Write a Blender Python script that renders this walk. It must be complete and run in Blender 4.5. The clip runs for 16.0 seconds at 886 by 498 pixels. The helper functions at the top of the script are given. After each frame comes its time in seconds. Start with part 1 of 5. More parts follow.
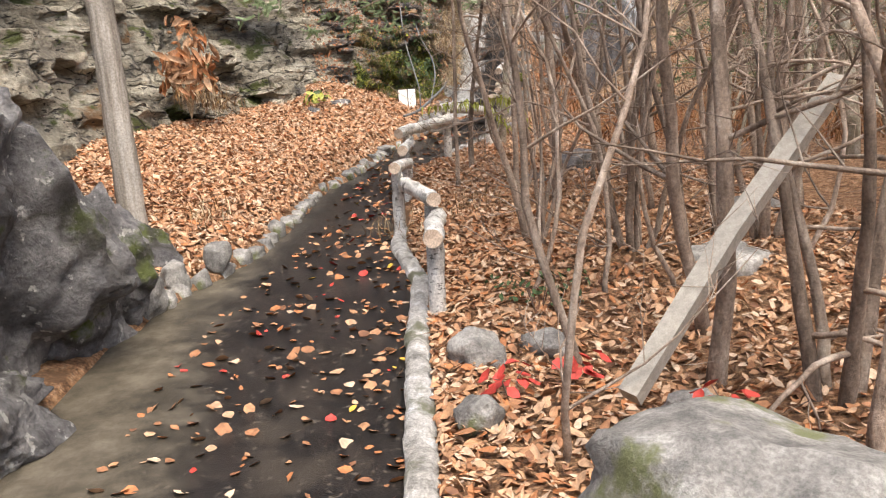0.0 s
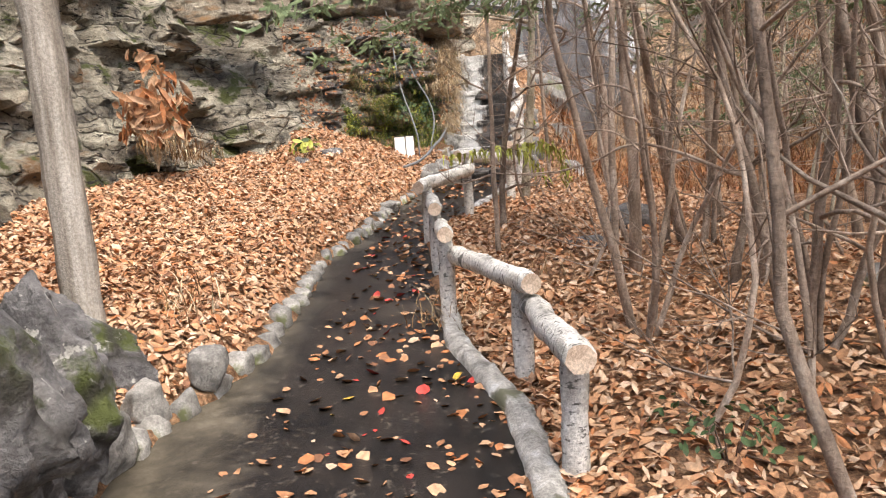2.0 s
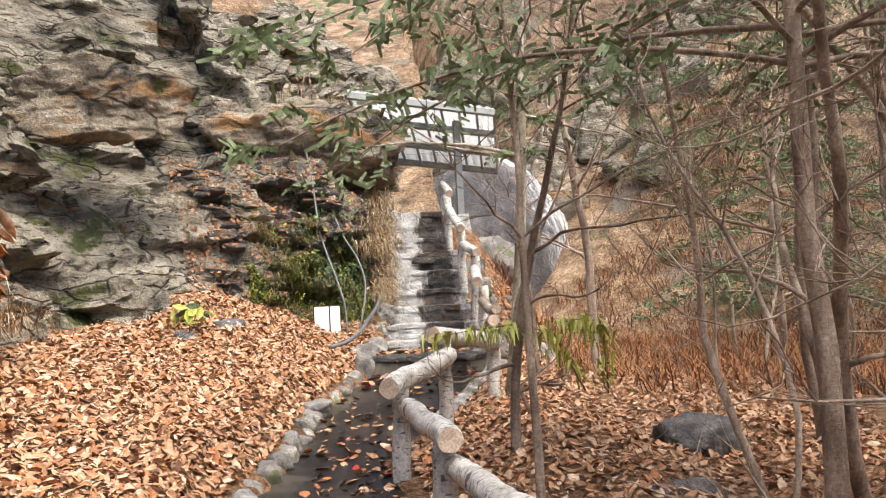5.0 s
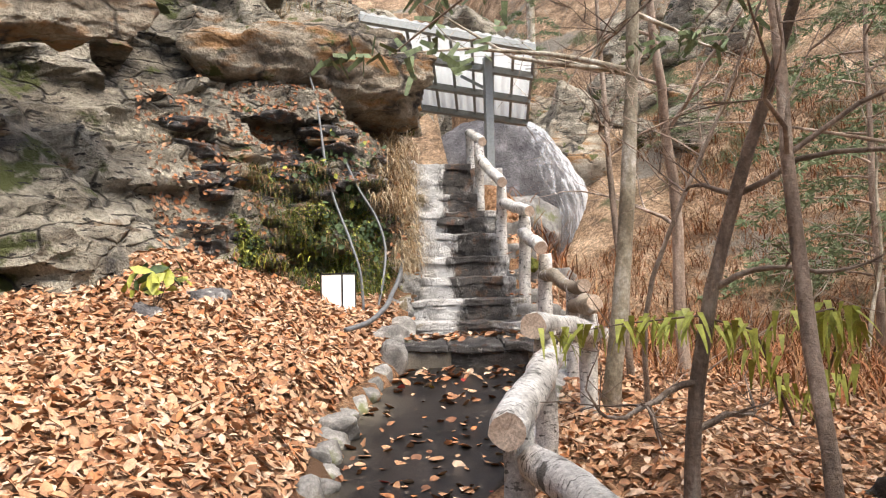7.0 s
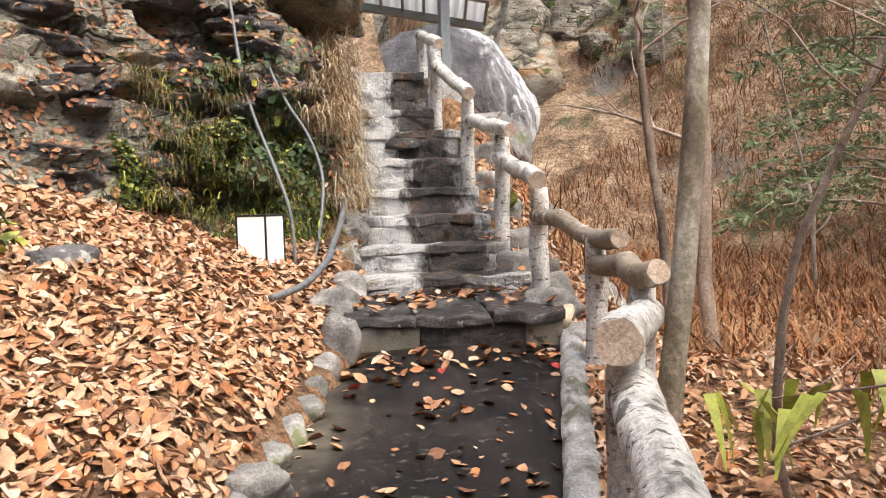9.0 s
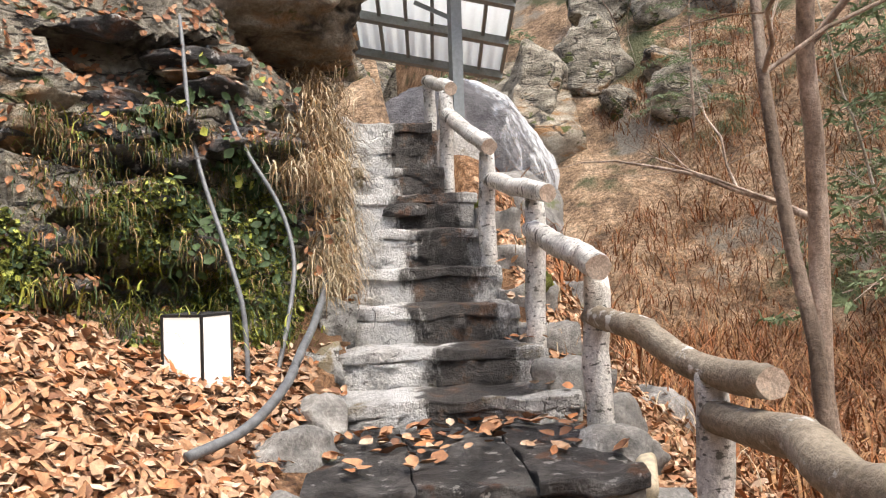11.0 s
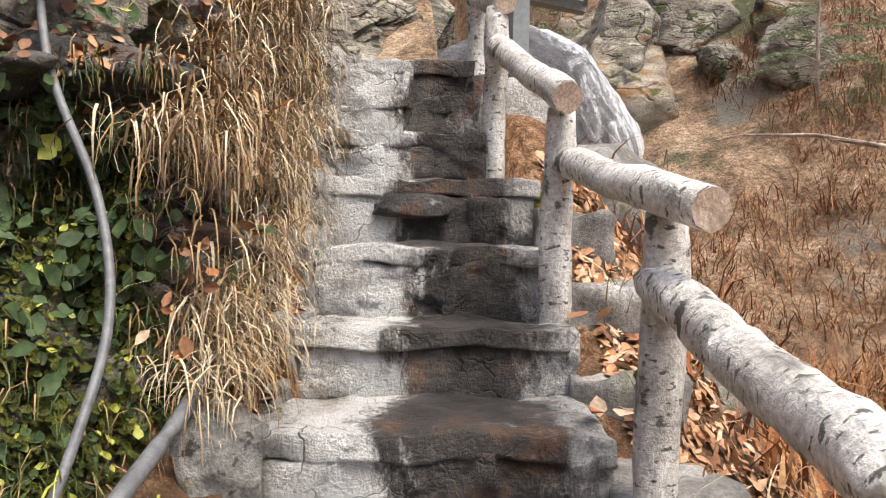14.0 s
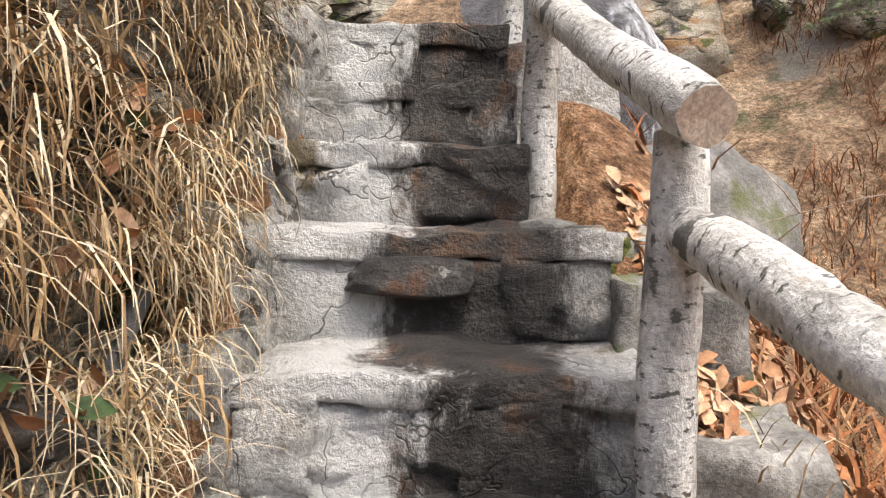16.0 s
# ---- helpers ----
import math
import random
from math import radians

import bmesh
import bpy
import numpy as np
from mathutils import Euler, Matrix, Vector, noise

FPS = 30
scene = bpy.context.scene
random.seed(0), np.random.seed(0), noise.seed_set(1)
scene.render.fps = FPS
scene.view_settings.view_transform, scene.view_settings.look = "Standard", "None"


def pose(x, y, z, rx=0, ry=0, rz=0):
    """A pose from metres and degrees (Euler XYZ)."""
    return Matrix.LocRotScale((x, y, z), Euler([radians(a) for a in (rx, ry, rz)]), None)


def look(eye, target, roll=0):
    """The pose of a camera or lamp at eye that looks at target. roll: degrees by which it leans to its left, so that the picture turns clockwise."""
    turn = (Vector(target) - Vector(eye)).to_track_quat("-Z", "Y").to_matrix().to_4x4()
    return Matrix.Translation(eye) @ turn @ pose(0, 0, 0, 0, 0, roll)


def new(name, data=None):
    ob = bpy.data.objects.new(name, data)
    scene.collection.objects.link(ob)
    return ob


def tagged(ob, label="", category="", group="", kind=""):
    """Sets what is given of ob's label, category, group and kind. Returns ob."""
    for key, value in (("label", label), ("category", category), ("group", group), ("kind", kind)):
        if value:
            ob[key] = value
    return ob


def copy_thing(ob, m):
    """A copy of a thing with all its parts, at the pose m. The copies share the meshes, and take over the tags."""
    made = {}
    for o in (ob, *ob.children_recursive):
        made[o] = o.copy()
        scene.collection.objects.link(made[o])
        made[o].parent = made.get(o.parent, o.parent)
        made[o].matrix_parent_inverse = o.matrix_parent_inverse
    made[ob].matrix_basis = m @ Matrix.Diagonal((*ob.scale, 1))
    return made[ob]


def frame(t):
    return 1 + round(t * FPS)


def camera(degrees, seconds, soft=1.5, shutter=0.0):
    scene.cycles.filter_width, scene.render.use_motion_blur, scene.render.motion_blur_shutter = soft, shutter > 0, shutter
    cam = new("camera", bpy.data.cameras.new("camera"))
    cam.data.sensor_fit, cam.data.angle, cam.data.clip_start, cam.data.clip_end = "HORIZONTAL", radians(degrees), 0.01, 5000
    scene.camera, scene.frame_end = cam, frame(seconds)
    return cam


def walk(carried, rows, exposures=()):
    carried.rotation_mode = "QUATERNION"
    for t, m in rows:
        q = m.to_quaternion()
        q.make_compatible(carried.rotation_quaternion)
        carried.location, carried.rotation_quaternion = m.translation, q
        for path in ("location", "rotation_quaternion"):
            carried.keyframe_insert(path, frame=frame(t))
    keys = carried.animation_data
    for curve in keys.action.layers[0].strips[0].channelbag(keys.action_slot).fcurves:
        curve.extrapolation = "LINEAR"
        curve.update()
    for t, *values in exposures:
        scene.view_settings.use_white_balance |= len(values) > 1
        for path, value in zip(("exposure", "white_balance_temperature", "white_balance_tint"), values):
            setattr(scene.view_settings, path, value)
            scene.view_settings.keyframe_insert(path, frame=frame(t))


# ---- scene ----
from mathutils.bvhtree import BVHTree

cam = camera(57.1, 16.0, soft=1.15)
PATH = [
    (0, (-0.384, 1.272, 0.751), (-0.292, 3.236, 0.384), -4.1),
    (0.5, (-0.507, 1.698, 0.762), (-0.352, 3.671, 0.476), -5.2),
    (1, (-0.66, 2.136, 0.763), (-0.497, 4.114, 0.517), -3.8),
    (1.5, (-0.794, 2.57, 0.727), (-0.599, 4.544, 0.466), -3.6),
    (2, (-0.922, 3.023, 0.739), (-0.72, 4.997, 0.488), -4.5),
    (2.5, (-1.018, 3.473, 0.761), (-0.766, 5.444, 0.535), -3.7),
    (3, (-1.045, 3.993, 0.776), (-0.724, 5.965, 0.682), -3.4),
    (3.5, (-1.09, 4.512, 0.781), (-0.696, 6.473, 0.794), -2.8),
    (4, (-1.063, 5.023, 0.775), (-0.588, 6.964, 0.863), -3.1),
    (4.5, (-1.109, 5.402, 0.788), (-0.632, 7.34, 0.92), -3.0),
    (4.7, (-1.149, 5.633, 0.757), (-0.652, 7.564, 0.916), -3.3),
    (6.8, (-1.16, 7.913, 0.817), (-0.604, 9.828, 0.97), -1.2),
    (7, (-1.165, 8.072, 0.807), (-0.616, 9.993, 0.895), -1.3),
    (7.5, (-1.134, 8.491, 0.82), (-0.627, 10.426, 0.793), -0.8),
    (8, (-1.038, 8.946, 0.835), (-0.502, 10.869, 0.715), -1.4),
    (8.5, (-0.986, 9.352, 0.9), (-0.388, 11.253, 0.729), -1.2),
    (9, (-0.868, 9.709, 0.949), (-0.165, 11.579, 0.84), -1.7),
    (9.5, (-0.755, 10.06, 1.01), (-0.015, 11.918, 0.966), -1.9),
    (10, (-0.7, 10.405, 1.063), (0.025, 12.269, 1.108), -2.1),
    (10.2, (-0.661, 10.518, 1.071), (0.045, 12.388, 1.115), -2.4),
    (12.3, (0.096, 12.057, 1.255), (0.717, 13.958, 1.248), 0.4),
    (12.5, (0.114, 12.161, 1.298), (0.72, 14.067, 1.265), 0.8),
    (13, (0.299, 12.556, 1.314), (0.929, 14.454, 1.258), 2.5),
    (13.5, (0.473, 12.922, 1.368), (1.081, 14.826, 1.306), 1.2),
    (14, (0.579, 13.319, 1.389), (1.117, 15.245, 1.343), 1.1),
    (14.5, (0.714, 13.686, 1.4), (1.203, 15.622, 1.287), 1.5),
    (15, (0.827, 14.001, 1.589), (1.285, 15.943, 1.449), -0.1),
    (15.5, (0.919, 14.351, 1.607), (1.331, 16.304, 1.498), 0.2),
    (16, (0.938, 14.561, 1.72), (1.415, 16.495, 1.547), 0.7),
]
walk(cam, [(t, look(eye, target, roll)) for t, eye, target, roll in PATH], exposures=[(0, 1.28, 6640, 9), (1.5, 1.38, 6640, 9), (10.2, 1.38, 6580, 9), (12.3, 1.32, 6540, 9), (16, 1.32, 6540, 9)])

# ---- world and light: soft overcast daylight in a narrow valley ----
world = bpy.data.worlds.new("sky")
scene.world = world
world.use_nodes = True
wn = world.node_tree.nodes
sky = wn.new("ShaderNodeTexSky")
sky.sky_type = "NISHITA"
sky.sun_disc = False
sky.sun_elevation, sky.sun_rotation = radians(65), radians(153)
sky.air_density, sky.dust_density = 1.0, 4.0
world.node_tree.links.new(sky.outputs[0], wn["Background"].inputs[0])
wn["Background"].inputs[1].default_value = 0.15
sun_data = bpy.data.lights.new("sun", "SUN")
sun_data.energy, sun_data.angle, sun_data.color = 1.5, radians(35), (1.0, 0.93, 0.82)
sun = new("sun", sun_data)
sun.matrix_world = look((5, 0, 24), (0, 10, 0))


# ---- materials ----
def ramp_node(nt, fac, stops):
    r = nt.nodes.new("ShaderNodeValToRGB")
    while len(r.color_ramp.elements) < len(stops):
        r.color_ramp.elements.new(0.5)
    for e, (p, c) in zip(r.color_ramp.elements, stops):
        e.position = min(1, max(0, 0.5 + (p - 0.5) * 0.6))
        e.color = (*c, 1) if len(c) == 3 else c
    nt.links.new(fac, r.inputs[0])
    return r.outputs[0]


def noise_node(nt, co, scale, detail=6, rough=0.6, stretch=(1, 1, 1)):
    mp = nt.nodes.new("ShaderNodeMapping")
    mp.inputs["Scale"].default_value = stretch
    nt.links.new(co, mp.inputs[0])
    n = nt.nodes.new("ShaderNodeTexNoise")
    n.inputs["Scale"].default_value, n.inputs["Detail"].default_value, n.inputs["Roughness"].default_value = scale, detail, rough
    nt.links.new(mp.outputs[0], n.inputs["Vector"])
    return n.outputs[0]


def mix_node(nt, fac, a, b):
    m = nt.nodes.new("ShaderNodeMix")
    m.data_type = "RGBA"
    for sock, v in ((m.inputs[0], fac), (m.inputs[6], a), (m.inputs[7], b)):
        if isinstance(v, bpy.types.NodeSocket):
            nt.links.new(v, sock)
        else:
            sock.default_value = v if isinstance(v, (int, float)) else (*v, 1)
    return m.outputs[2]


def surface(name, stops, scale=3.0, stretch=(1, 1, 1), fine=40.0, patches=(), rough=0.85, bump=0.4, bump_dist=0.02, fine_amount=0.5, random_amount=0.0, metal=0.0, gloss_patch=None):
    """Two scales of grain, then patches of other colours: (scale, low, high, colour, stretch)."""
    m = bpy.data.materials.new(name)
    m.use_nodes = True
    nt = m.node_tree
    b = nt.nodes["Principled BSDF"]
    co = nt.nodes.new("ShaderNodeTexCoord").outputs["Object"]
    big = noise_node(nt, co, scale, 8, 0.65, stretch)
    col = ramp_node(nt, big, stops)
    small = noise_node(nt, co, fine, 5, 0.7)
    dark = ramp_node(nt, small, [(0.3, (0.45,) * 3), (0.7, (1.35,) * 3)])
    mul = nt.nodes.new("ShaderNodeMix")
    mul.data_type, mul.blend_type = "RGBA", "MULTIPLY"
    mul.inputs[0].default_value = fine_amount
    nt.links.new(col, mul.inputs[6]), nt.links.new(dark, mul.inputs[7])
    col = mul.outputs[2]
    b.inputs["Roughness"].default_value, b.inputs["Metallic"].default_value = rough, metal
    for i, (ps, lo, hi, pc, pst) in enumerate(patches):
        pn = noise_node(nt, co, ps, 6, 0.6, pst)
        f = ramp_node(nt, pn, [(lo, (0, 0, 0)), (hi, (1, 1, 1))])
        col = mix_node(nt, f, col, pc)
        if gloss_patch == i:
            rr = nt.nodes.new("ShaderNodeMapRange")
            rr.inputs[3].default_value, rr.inputs[4].default_value = rough, 0.3
            nt.links.new(f, rr.inputs[0]), nt.links.new(rr.outputs[0], b.inputs["Roughness"])
    if random_amount:
        info = nt.nodes.new("ShaderNodeObjectInfo")
        hs = nt.nodes.new("ShaderNodeHueSaturation")
        rg = nt.nodes.new("ShaderNodeMapRange")
        rg.inputs[3].default_value, rg.inputs[4].default_value = 1 - random_amount, 1 + random_amount
        nt.links.new(info.outputs["Random"], rg.inputs[0]), nt.links.new(rg.outputs[0], hs.inputs["Value"]), nt.links.new(col, hs.inputs["Color"])
        col = hs.outputs[0]
    nt.links.new(col, b.inputs["Base Color"])
    add = nt.nodes.new("ShaderNodeMath")
    nt.links.new(big, add.inputs[0]), nt.links.new(small, add.inputs[1])
    bp = nt.nodes.new("ShaderNodeBump")
    bp.inputs["Strength"].default_value, bp.inputs["Distance"].default_value = bump, bump_dist * 1.6
    nt.links.new(add.outputs[0], bp.inputs["Height"]), nt.links.new(bp.outputs[0], b.inputs["Normal"])
    return m


def plain(name, c, rough=0.6, metal=0.0, var=0.25, scale=30, glow=0.0):
    m = surface(name, [(0.3, tuple(v * (1 - var) for v in c)), (0.7, tuple(min(1, v * (1 + var)) for v in c))], scale, fine=scale * 6, rough=rough, bump=0.1, bump_dist=0.004, fine_amount=0.25, metal=metal)
    if glow:
        b = m.node_tree.nodes["Principled BSDF"]
        b.inputs["Emission Color"].default_value, b.inputs["Emission Strength"].default_value = (1.0, 0.9, 0.8, 1), glow
    return m


ONE = (1, 1, 1)
MAT_ASPHALT = surface("wet_asphalt", [(0.3, (0.009, 0.008, 0.007)), (0.7, (0.026, 0.0215, 0.0185))], 2.5, fine=160, rough=0.42, bump=0.35, bump_dist=0.006,
                      patches=[(1.6, 0.62, 0.8, (0.045, 0.037, 0.029), ONE), (26, 0.66, 0.74, (0.09, 0.075, 0.06), ONE)])
MAT_CEMENT_PATH = surface("dusty_cement_edge", [(0.3, (0.13, 0.115, 0.09)), (0.7, (0.24, 0.21, 0.165))], 3, fine=120, rough=0.85, bump=0.4, bump_dist=0.006,
                          patches=[(9, 0.62, 0.7, (0.06, 0.05, 0.04), ONE)])
MAT_KERB = surface("rough_pale_concrete", [(0.25, (0.259, 0.244, 0.218)), (0.55, (0.648, 0.624, 0.583)), (0.8, (0.900, 0.900, 0.900))], 9, fine=90, rough=0.95, bump=0.9, bump_dist=0.02,
                   patches=[(3, 0.6, 0.72, (0.2, 0.2, 0.13), ONE)])
MAT_STONE = surface("grey_field_stone", [(0.25, (0.13, 0.125, 0.118)), (0.55, (0.285, 0.272, 0.252)), (0.8, (0.47, 0.455, 0.43))], 6, fine=70, rough=0.9, bump=0.6, bump_dist=0.015, random_amount=0.25,
                    patches=[(2.5, 0.62, 0.72, (0.16, 0.17, 0.08), ONE)])
MAT_BOULDER = surface("dark_grey_boulder", [(0.25, (0.07, 0.066, 0.068)), (0.5, (0.165, 0.158, 0.158)), (0.8, (0.31, 0.30, 0.29))], 3.5, fine=45, rough=0.85, bump=0.8, bump_dist=0.03, random_amount=0.12,
                      patches=[(1.7, 0.62, 0.7, (0.07, 0.085, 0.02), ONE), (12, 0.68, 0.74, (0.45, 0.44, 0.41), ONE)])
MAT_CLIFF = surface("layered_cliff_rock", [(0.22, (0.075, 0.065, 0.053)), (0.42, (0.28, 0.247, 0.19)), (0.6, (0.49, 0.445, 0.35)), (0.8, (0.74, 0.69, 0.57))], 1.3, (1, 1, 2.6), fine=22, rough=0.85, bump=1.0, bump_dist=0.08,
                    patches=[(0.9, 0.66, 0.76, (0.24, 0.14, 0.065), (1, 1, 2.0)), (0.75, 0.74, 0.82, (0.05, 0.047, 0.045), (1.2, 1.2, 0.5)), (1.5, 0.62, 0.7, (0.09, 0.105, 0.025), (1, 1, 1.3)), (7, 0.66, 0.72, (0.035, 0.03, 0.025), (1, 1, 3.5))])
MAT_CLIFF_BROWN = surface("brown_weathered_rock", [(0.2, (0.14, 0.115, 0.085)), (0.42, (0.34, 0.285, 0.21)), (0.62, (0.48, 0.42, 0.325)), (0.85, (0.66, 0.60, 0.49))], 2.2, (1, 1, 2.2), fine=26, rough=0.85, bump=1.0, bump_dist=0.06,
                          patches=[(1.6, 0.50, 0.66, (0.36, 0.20, 0.085), (1, 1, 2.4)), (1.4, 0.64, 0.74, (0.05, 0.046, 0.042), (1, 1, 0.6)), (3, 0.68, 0.76, (0.11, 0.12, 0.03), ONE)])
MAT_LITTER = surface("leaf_litter_soil", [(0.25, (0.15, 0.072, 0.033)), (0.5, (0.43, 0.225, 0.11)), (0.75, (0.64, 0.40, 0.235))], 16, fine=55, rough=0.95, bump=1.0, bump_dist=0.04,
                     patches=[(0.8, 0.58, 0.7, (0.22, 0.12, 0.06), ONE)], fine_amount=0.9)
MAT_HILL = surface("brown_hillside", [(0.25, (0.16, 0.105, 0.062)), (0.5, (0.41, 0.27, 0.16)), (0.75, (0.68, 0.50, 0.33))], 1.5, fine=14, rough=0.95, bump=1.0, bump_dist=0.12,
                   patches=[(0.25, 0.66, 0.74, (0.30, 0.27, 0.22), ONE), (0.4, 0.62, 0.72, (0.10, 0.105, 0.045), ONE)], fine_amount=0.9)
MAT_STEP = surface("whitewashed_step_stone", [(0.25, (0.17, 0.165, 0.155)), (0.5, (0.40, 0.39, 0.365)), (0.8, (0.66, 0.65, 0.62))], 5, fine=60, rough=0.9, bump=0.9, bump_dist=0.02, random_amount=0.12,
                   patches=[(14, 0.62, 0.7, (0.10, 0.09, 0.08), ONE), (3, 0.66, 0.74, (0.27, 0.22, 0.14), ONE)])
MAT_WET = surface("wet_black_step_stone", [(0.3, (0.022, 0.020, 0.019)), (0.55, (0.06, 0.055, 0.052)), (0.8, (0.17, 0.16, 0.15))], 6, fine=60, rough=0.45, bump=0.9, bump_dist=0.02, random_amount=0.25,
                  patches=[(4, 0.62, 0.7, (0.12, 0.06, 0.035), ONE), (18, 0.68, 0.74, (0.34, 0.33, 0.31), ONE)])


def stained_steps():
    """Pale whitewashed stone with a black wet run of water down the middle of the flight."""
    m = surface("stained_step_stone", [(0.1, (0.32, 0.31, 0.285)), (0.4, (0.57, 0.555, 0.525)), (0.75, (0.80, 0.79, 0.77))], 4, fine=55, rough=0.85, bump=1.0, bump_dist=0.03, random_amount=0.08,
                patches=[(20, 0.70, 0.80, (0.2, 0.19, 0.175), (1, 1, 1)), (2.5, 0.64, 0.74, (0.28, 0.23, 0.15), (1, 1, 1))])
    nt = m.node_tree
    b = nt.nodes["Principled BSDF"]
    col = b.inputs["Base Color"].links[0].from_socket
    co = nt.nodes.new("ShaderNodeTexCoord").outputs["Object"]
    wet = ramp_node(nt, noise_node(nt, co, 6, 8, 0.7), [(0.05, (0.018, 0.016, 0.015)), (0.36, (0.052, 0.047, 0.044)), (0.56, (0.10, 0.09, 0.084)), (0.74, (0.20, 0.115, 0.07)), (0.92, (0.46, 0.44, 0.42))])
    dot = nt.nodes.new("ShaderNodeVectorMath")
    dot.operation = "DOT_PRODUCT"
    dot.inputs[1].default_value = (0.968, -0.2497, 0.03)
    nt.links.new(co, dot.inputs[0])

    def plus(a, k, b):
        n = nt.nodes.new("ShaderNodeMath")
        n.operation = "MULTIPLY_ADD"
        n.inputs[1].default_value = k
        nt.links.new(a, n.inputs[0]), nt.links.new(b, n.inputs[2])
        return n.outputs[0]

    # the run of water: a wavering line with ragged, trickling edges
    line = plus(noise_node(nt, co, 1.7, 3, 0.5), 0.75, dot.outputs["Value"])
    line = plus(noise_node(nt, co, 9, 8, 0.8, (1.5, 1.5, 0.55)), 0.42, line)
    mr = nt.nodes.new("ShaderNodeMapRange")
    mr.inputs[1].default_value, mr.inputs[2].default_value = -2.75 + 0.585 - 0.40, -2.75 + 0.585 + 0.55
    nt.links.new(line, mr.inputs[0])
    r = nt.nodes.new("ShaderNodeValToRGB")
    for _ in range(2):
        r.color_ramp.elements.new(0.5)
    for e, (p, k) in zip(r.color_ramp.elements, ((0.36, 0), (0.43, 1), (0.74, 1), (0.83, 0))):
        e.position, e.color = p, (k, k, k, 1)
    nt.links.new(mr.outputs[0], r.inputs[0])
    # a white lime crust beside the run, then the wet stone, then fine cracks
    crust = nt.nodes.new("ShaderNodeValToRGB")
    for _ in range(2):
        crust.color_ramp.elements.new(0.5)
    for e, (p, k) in zip(crust.color_ramp.elements, ((0.12, 0), (0.22, 0.9), (0.32, 0.9), (0.40, 0))):
        e.position, e.color = p, (k, k, k, 1)
    nt.links.new(mr.outputs[0], crust.inputs[0])
    col = mix_node(nt, crust.outputs[0], col, (0.84, 0.835, 0.82))
    col = mix_node(nt, r.outputs[0], col, wet)
    warp = nt.nodes.new("ShaderNodeTexNoise")
    warp.inputs["Scale"].default_value, warp.inputs["Detail"].default_value = 4.0, 4
    nt.links.new(co, warp.inputs["Vector"])
    bend = nt.nodes.new("ShaderNodeVectorMath")
    bend.operation = "MULTIPLY_ADD"
    bend.inputs[1].default_value = (0.35, 0.35, 0.35)
    nt.links.new(warp.outputs["Color"], bend.inputs[0]), nt.links.new(co, bend.inputs[2])
    vor = nt.nodes.new("ShaderNodeTexVoronoi")
    vor.feature = "DISTANCE_TO_EDGE"
    vor.inputs["Scale"].default_value = 4.6
    nt.links.new(bend.outputs[0], vor.inputs["Vector"])
    gap = nt.nodes.new("ShaderNodeMapRange")
    gap.inputs[1].default_value, gap.inputs[2].default_value, gap.inputs[3].default_value, gap.inputs[4].default_value = 0.002, 0.014, 0.7, 0.0
    nt.links.new(vor.outputs["Distance"], gap.inputs[0])
    thin = nt.nodes.new("ShaderNodeMath")
    thin.operation = "MULTIPLY"
    nt.links.new(gap.outputs[0], thin.inputs[0]), nt.links.new(ramp_node(nt, noise_node(nt, co, 2.6, 3), [(0.45, (0, 0, 0)), (0.6, (1, 1, 1))]), thin.inputs[1])
    nt.links.new(mix_node(nt, thin.outputs[0], col, (0.03, 0.027, 0.024)), b.inputs["Base Color"])
    bump = b.inputs["Normal"].links[0].from_node
    old = bump.inputs["Height"].links[0].from_socket
    nt.links.new(plus(thin.outputs[0], -0.6, old), bump.inputs["Height"])
    rr = nt.nodes.new("ShaderNodeMapRange")
    rr.inputs[3].default_value, rr.inputs[4].default_value = 0.88, 0.42
    nt.links.new(r.outputs[0], rr.inputs[0]), nt.links.new(rr.outputs[0], b.inputs["Roughness"])
    return m


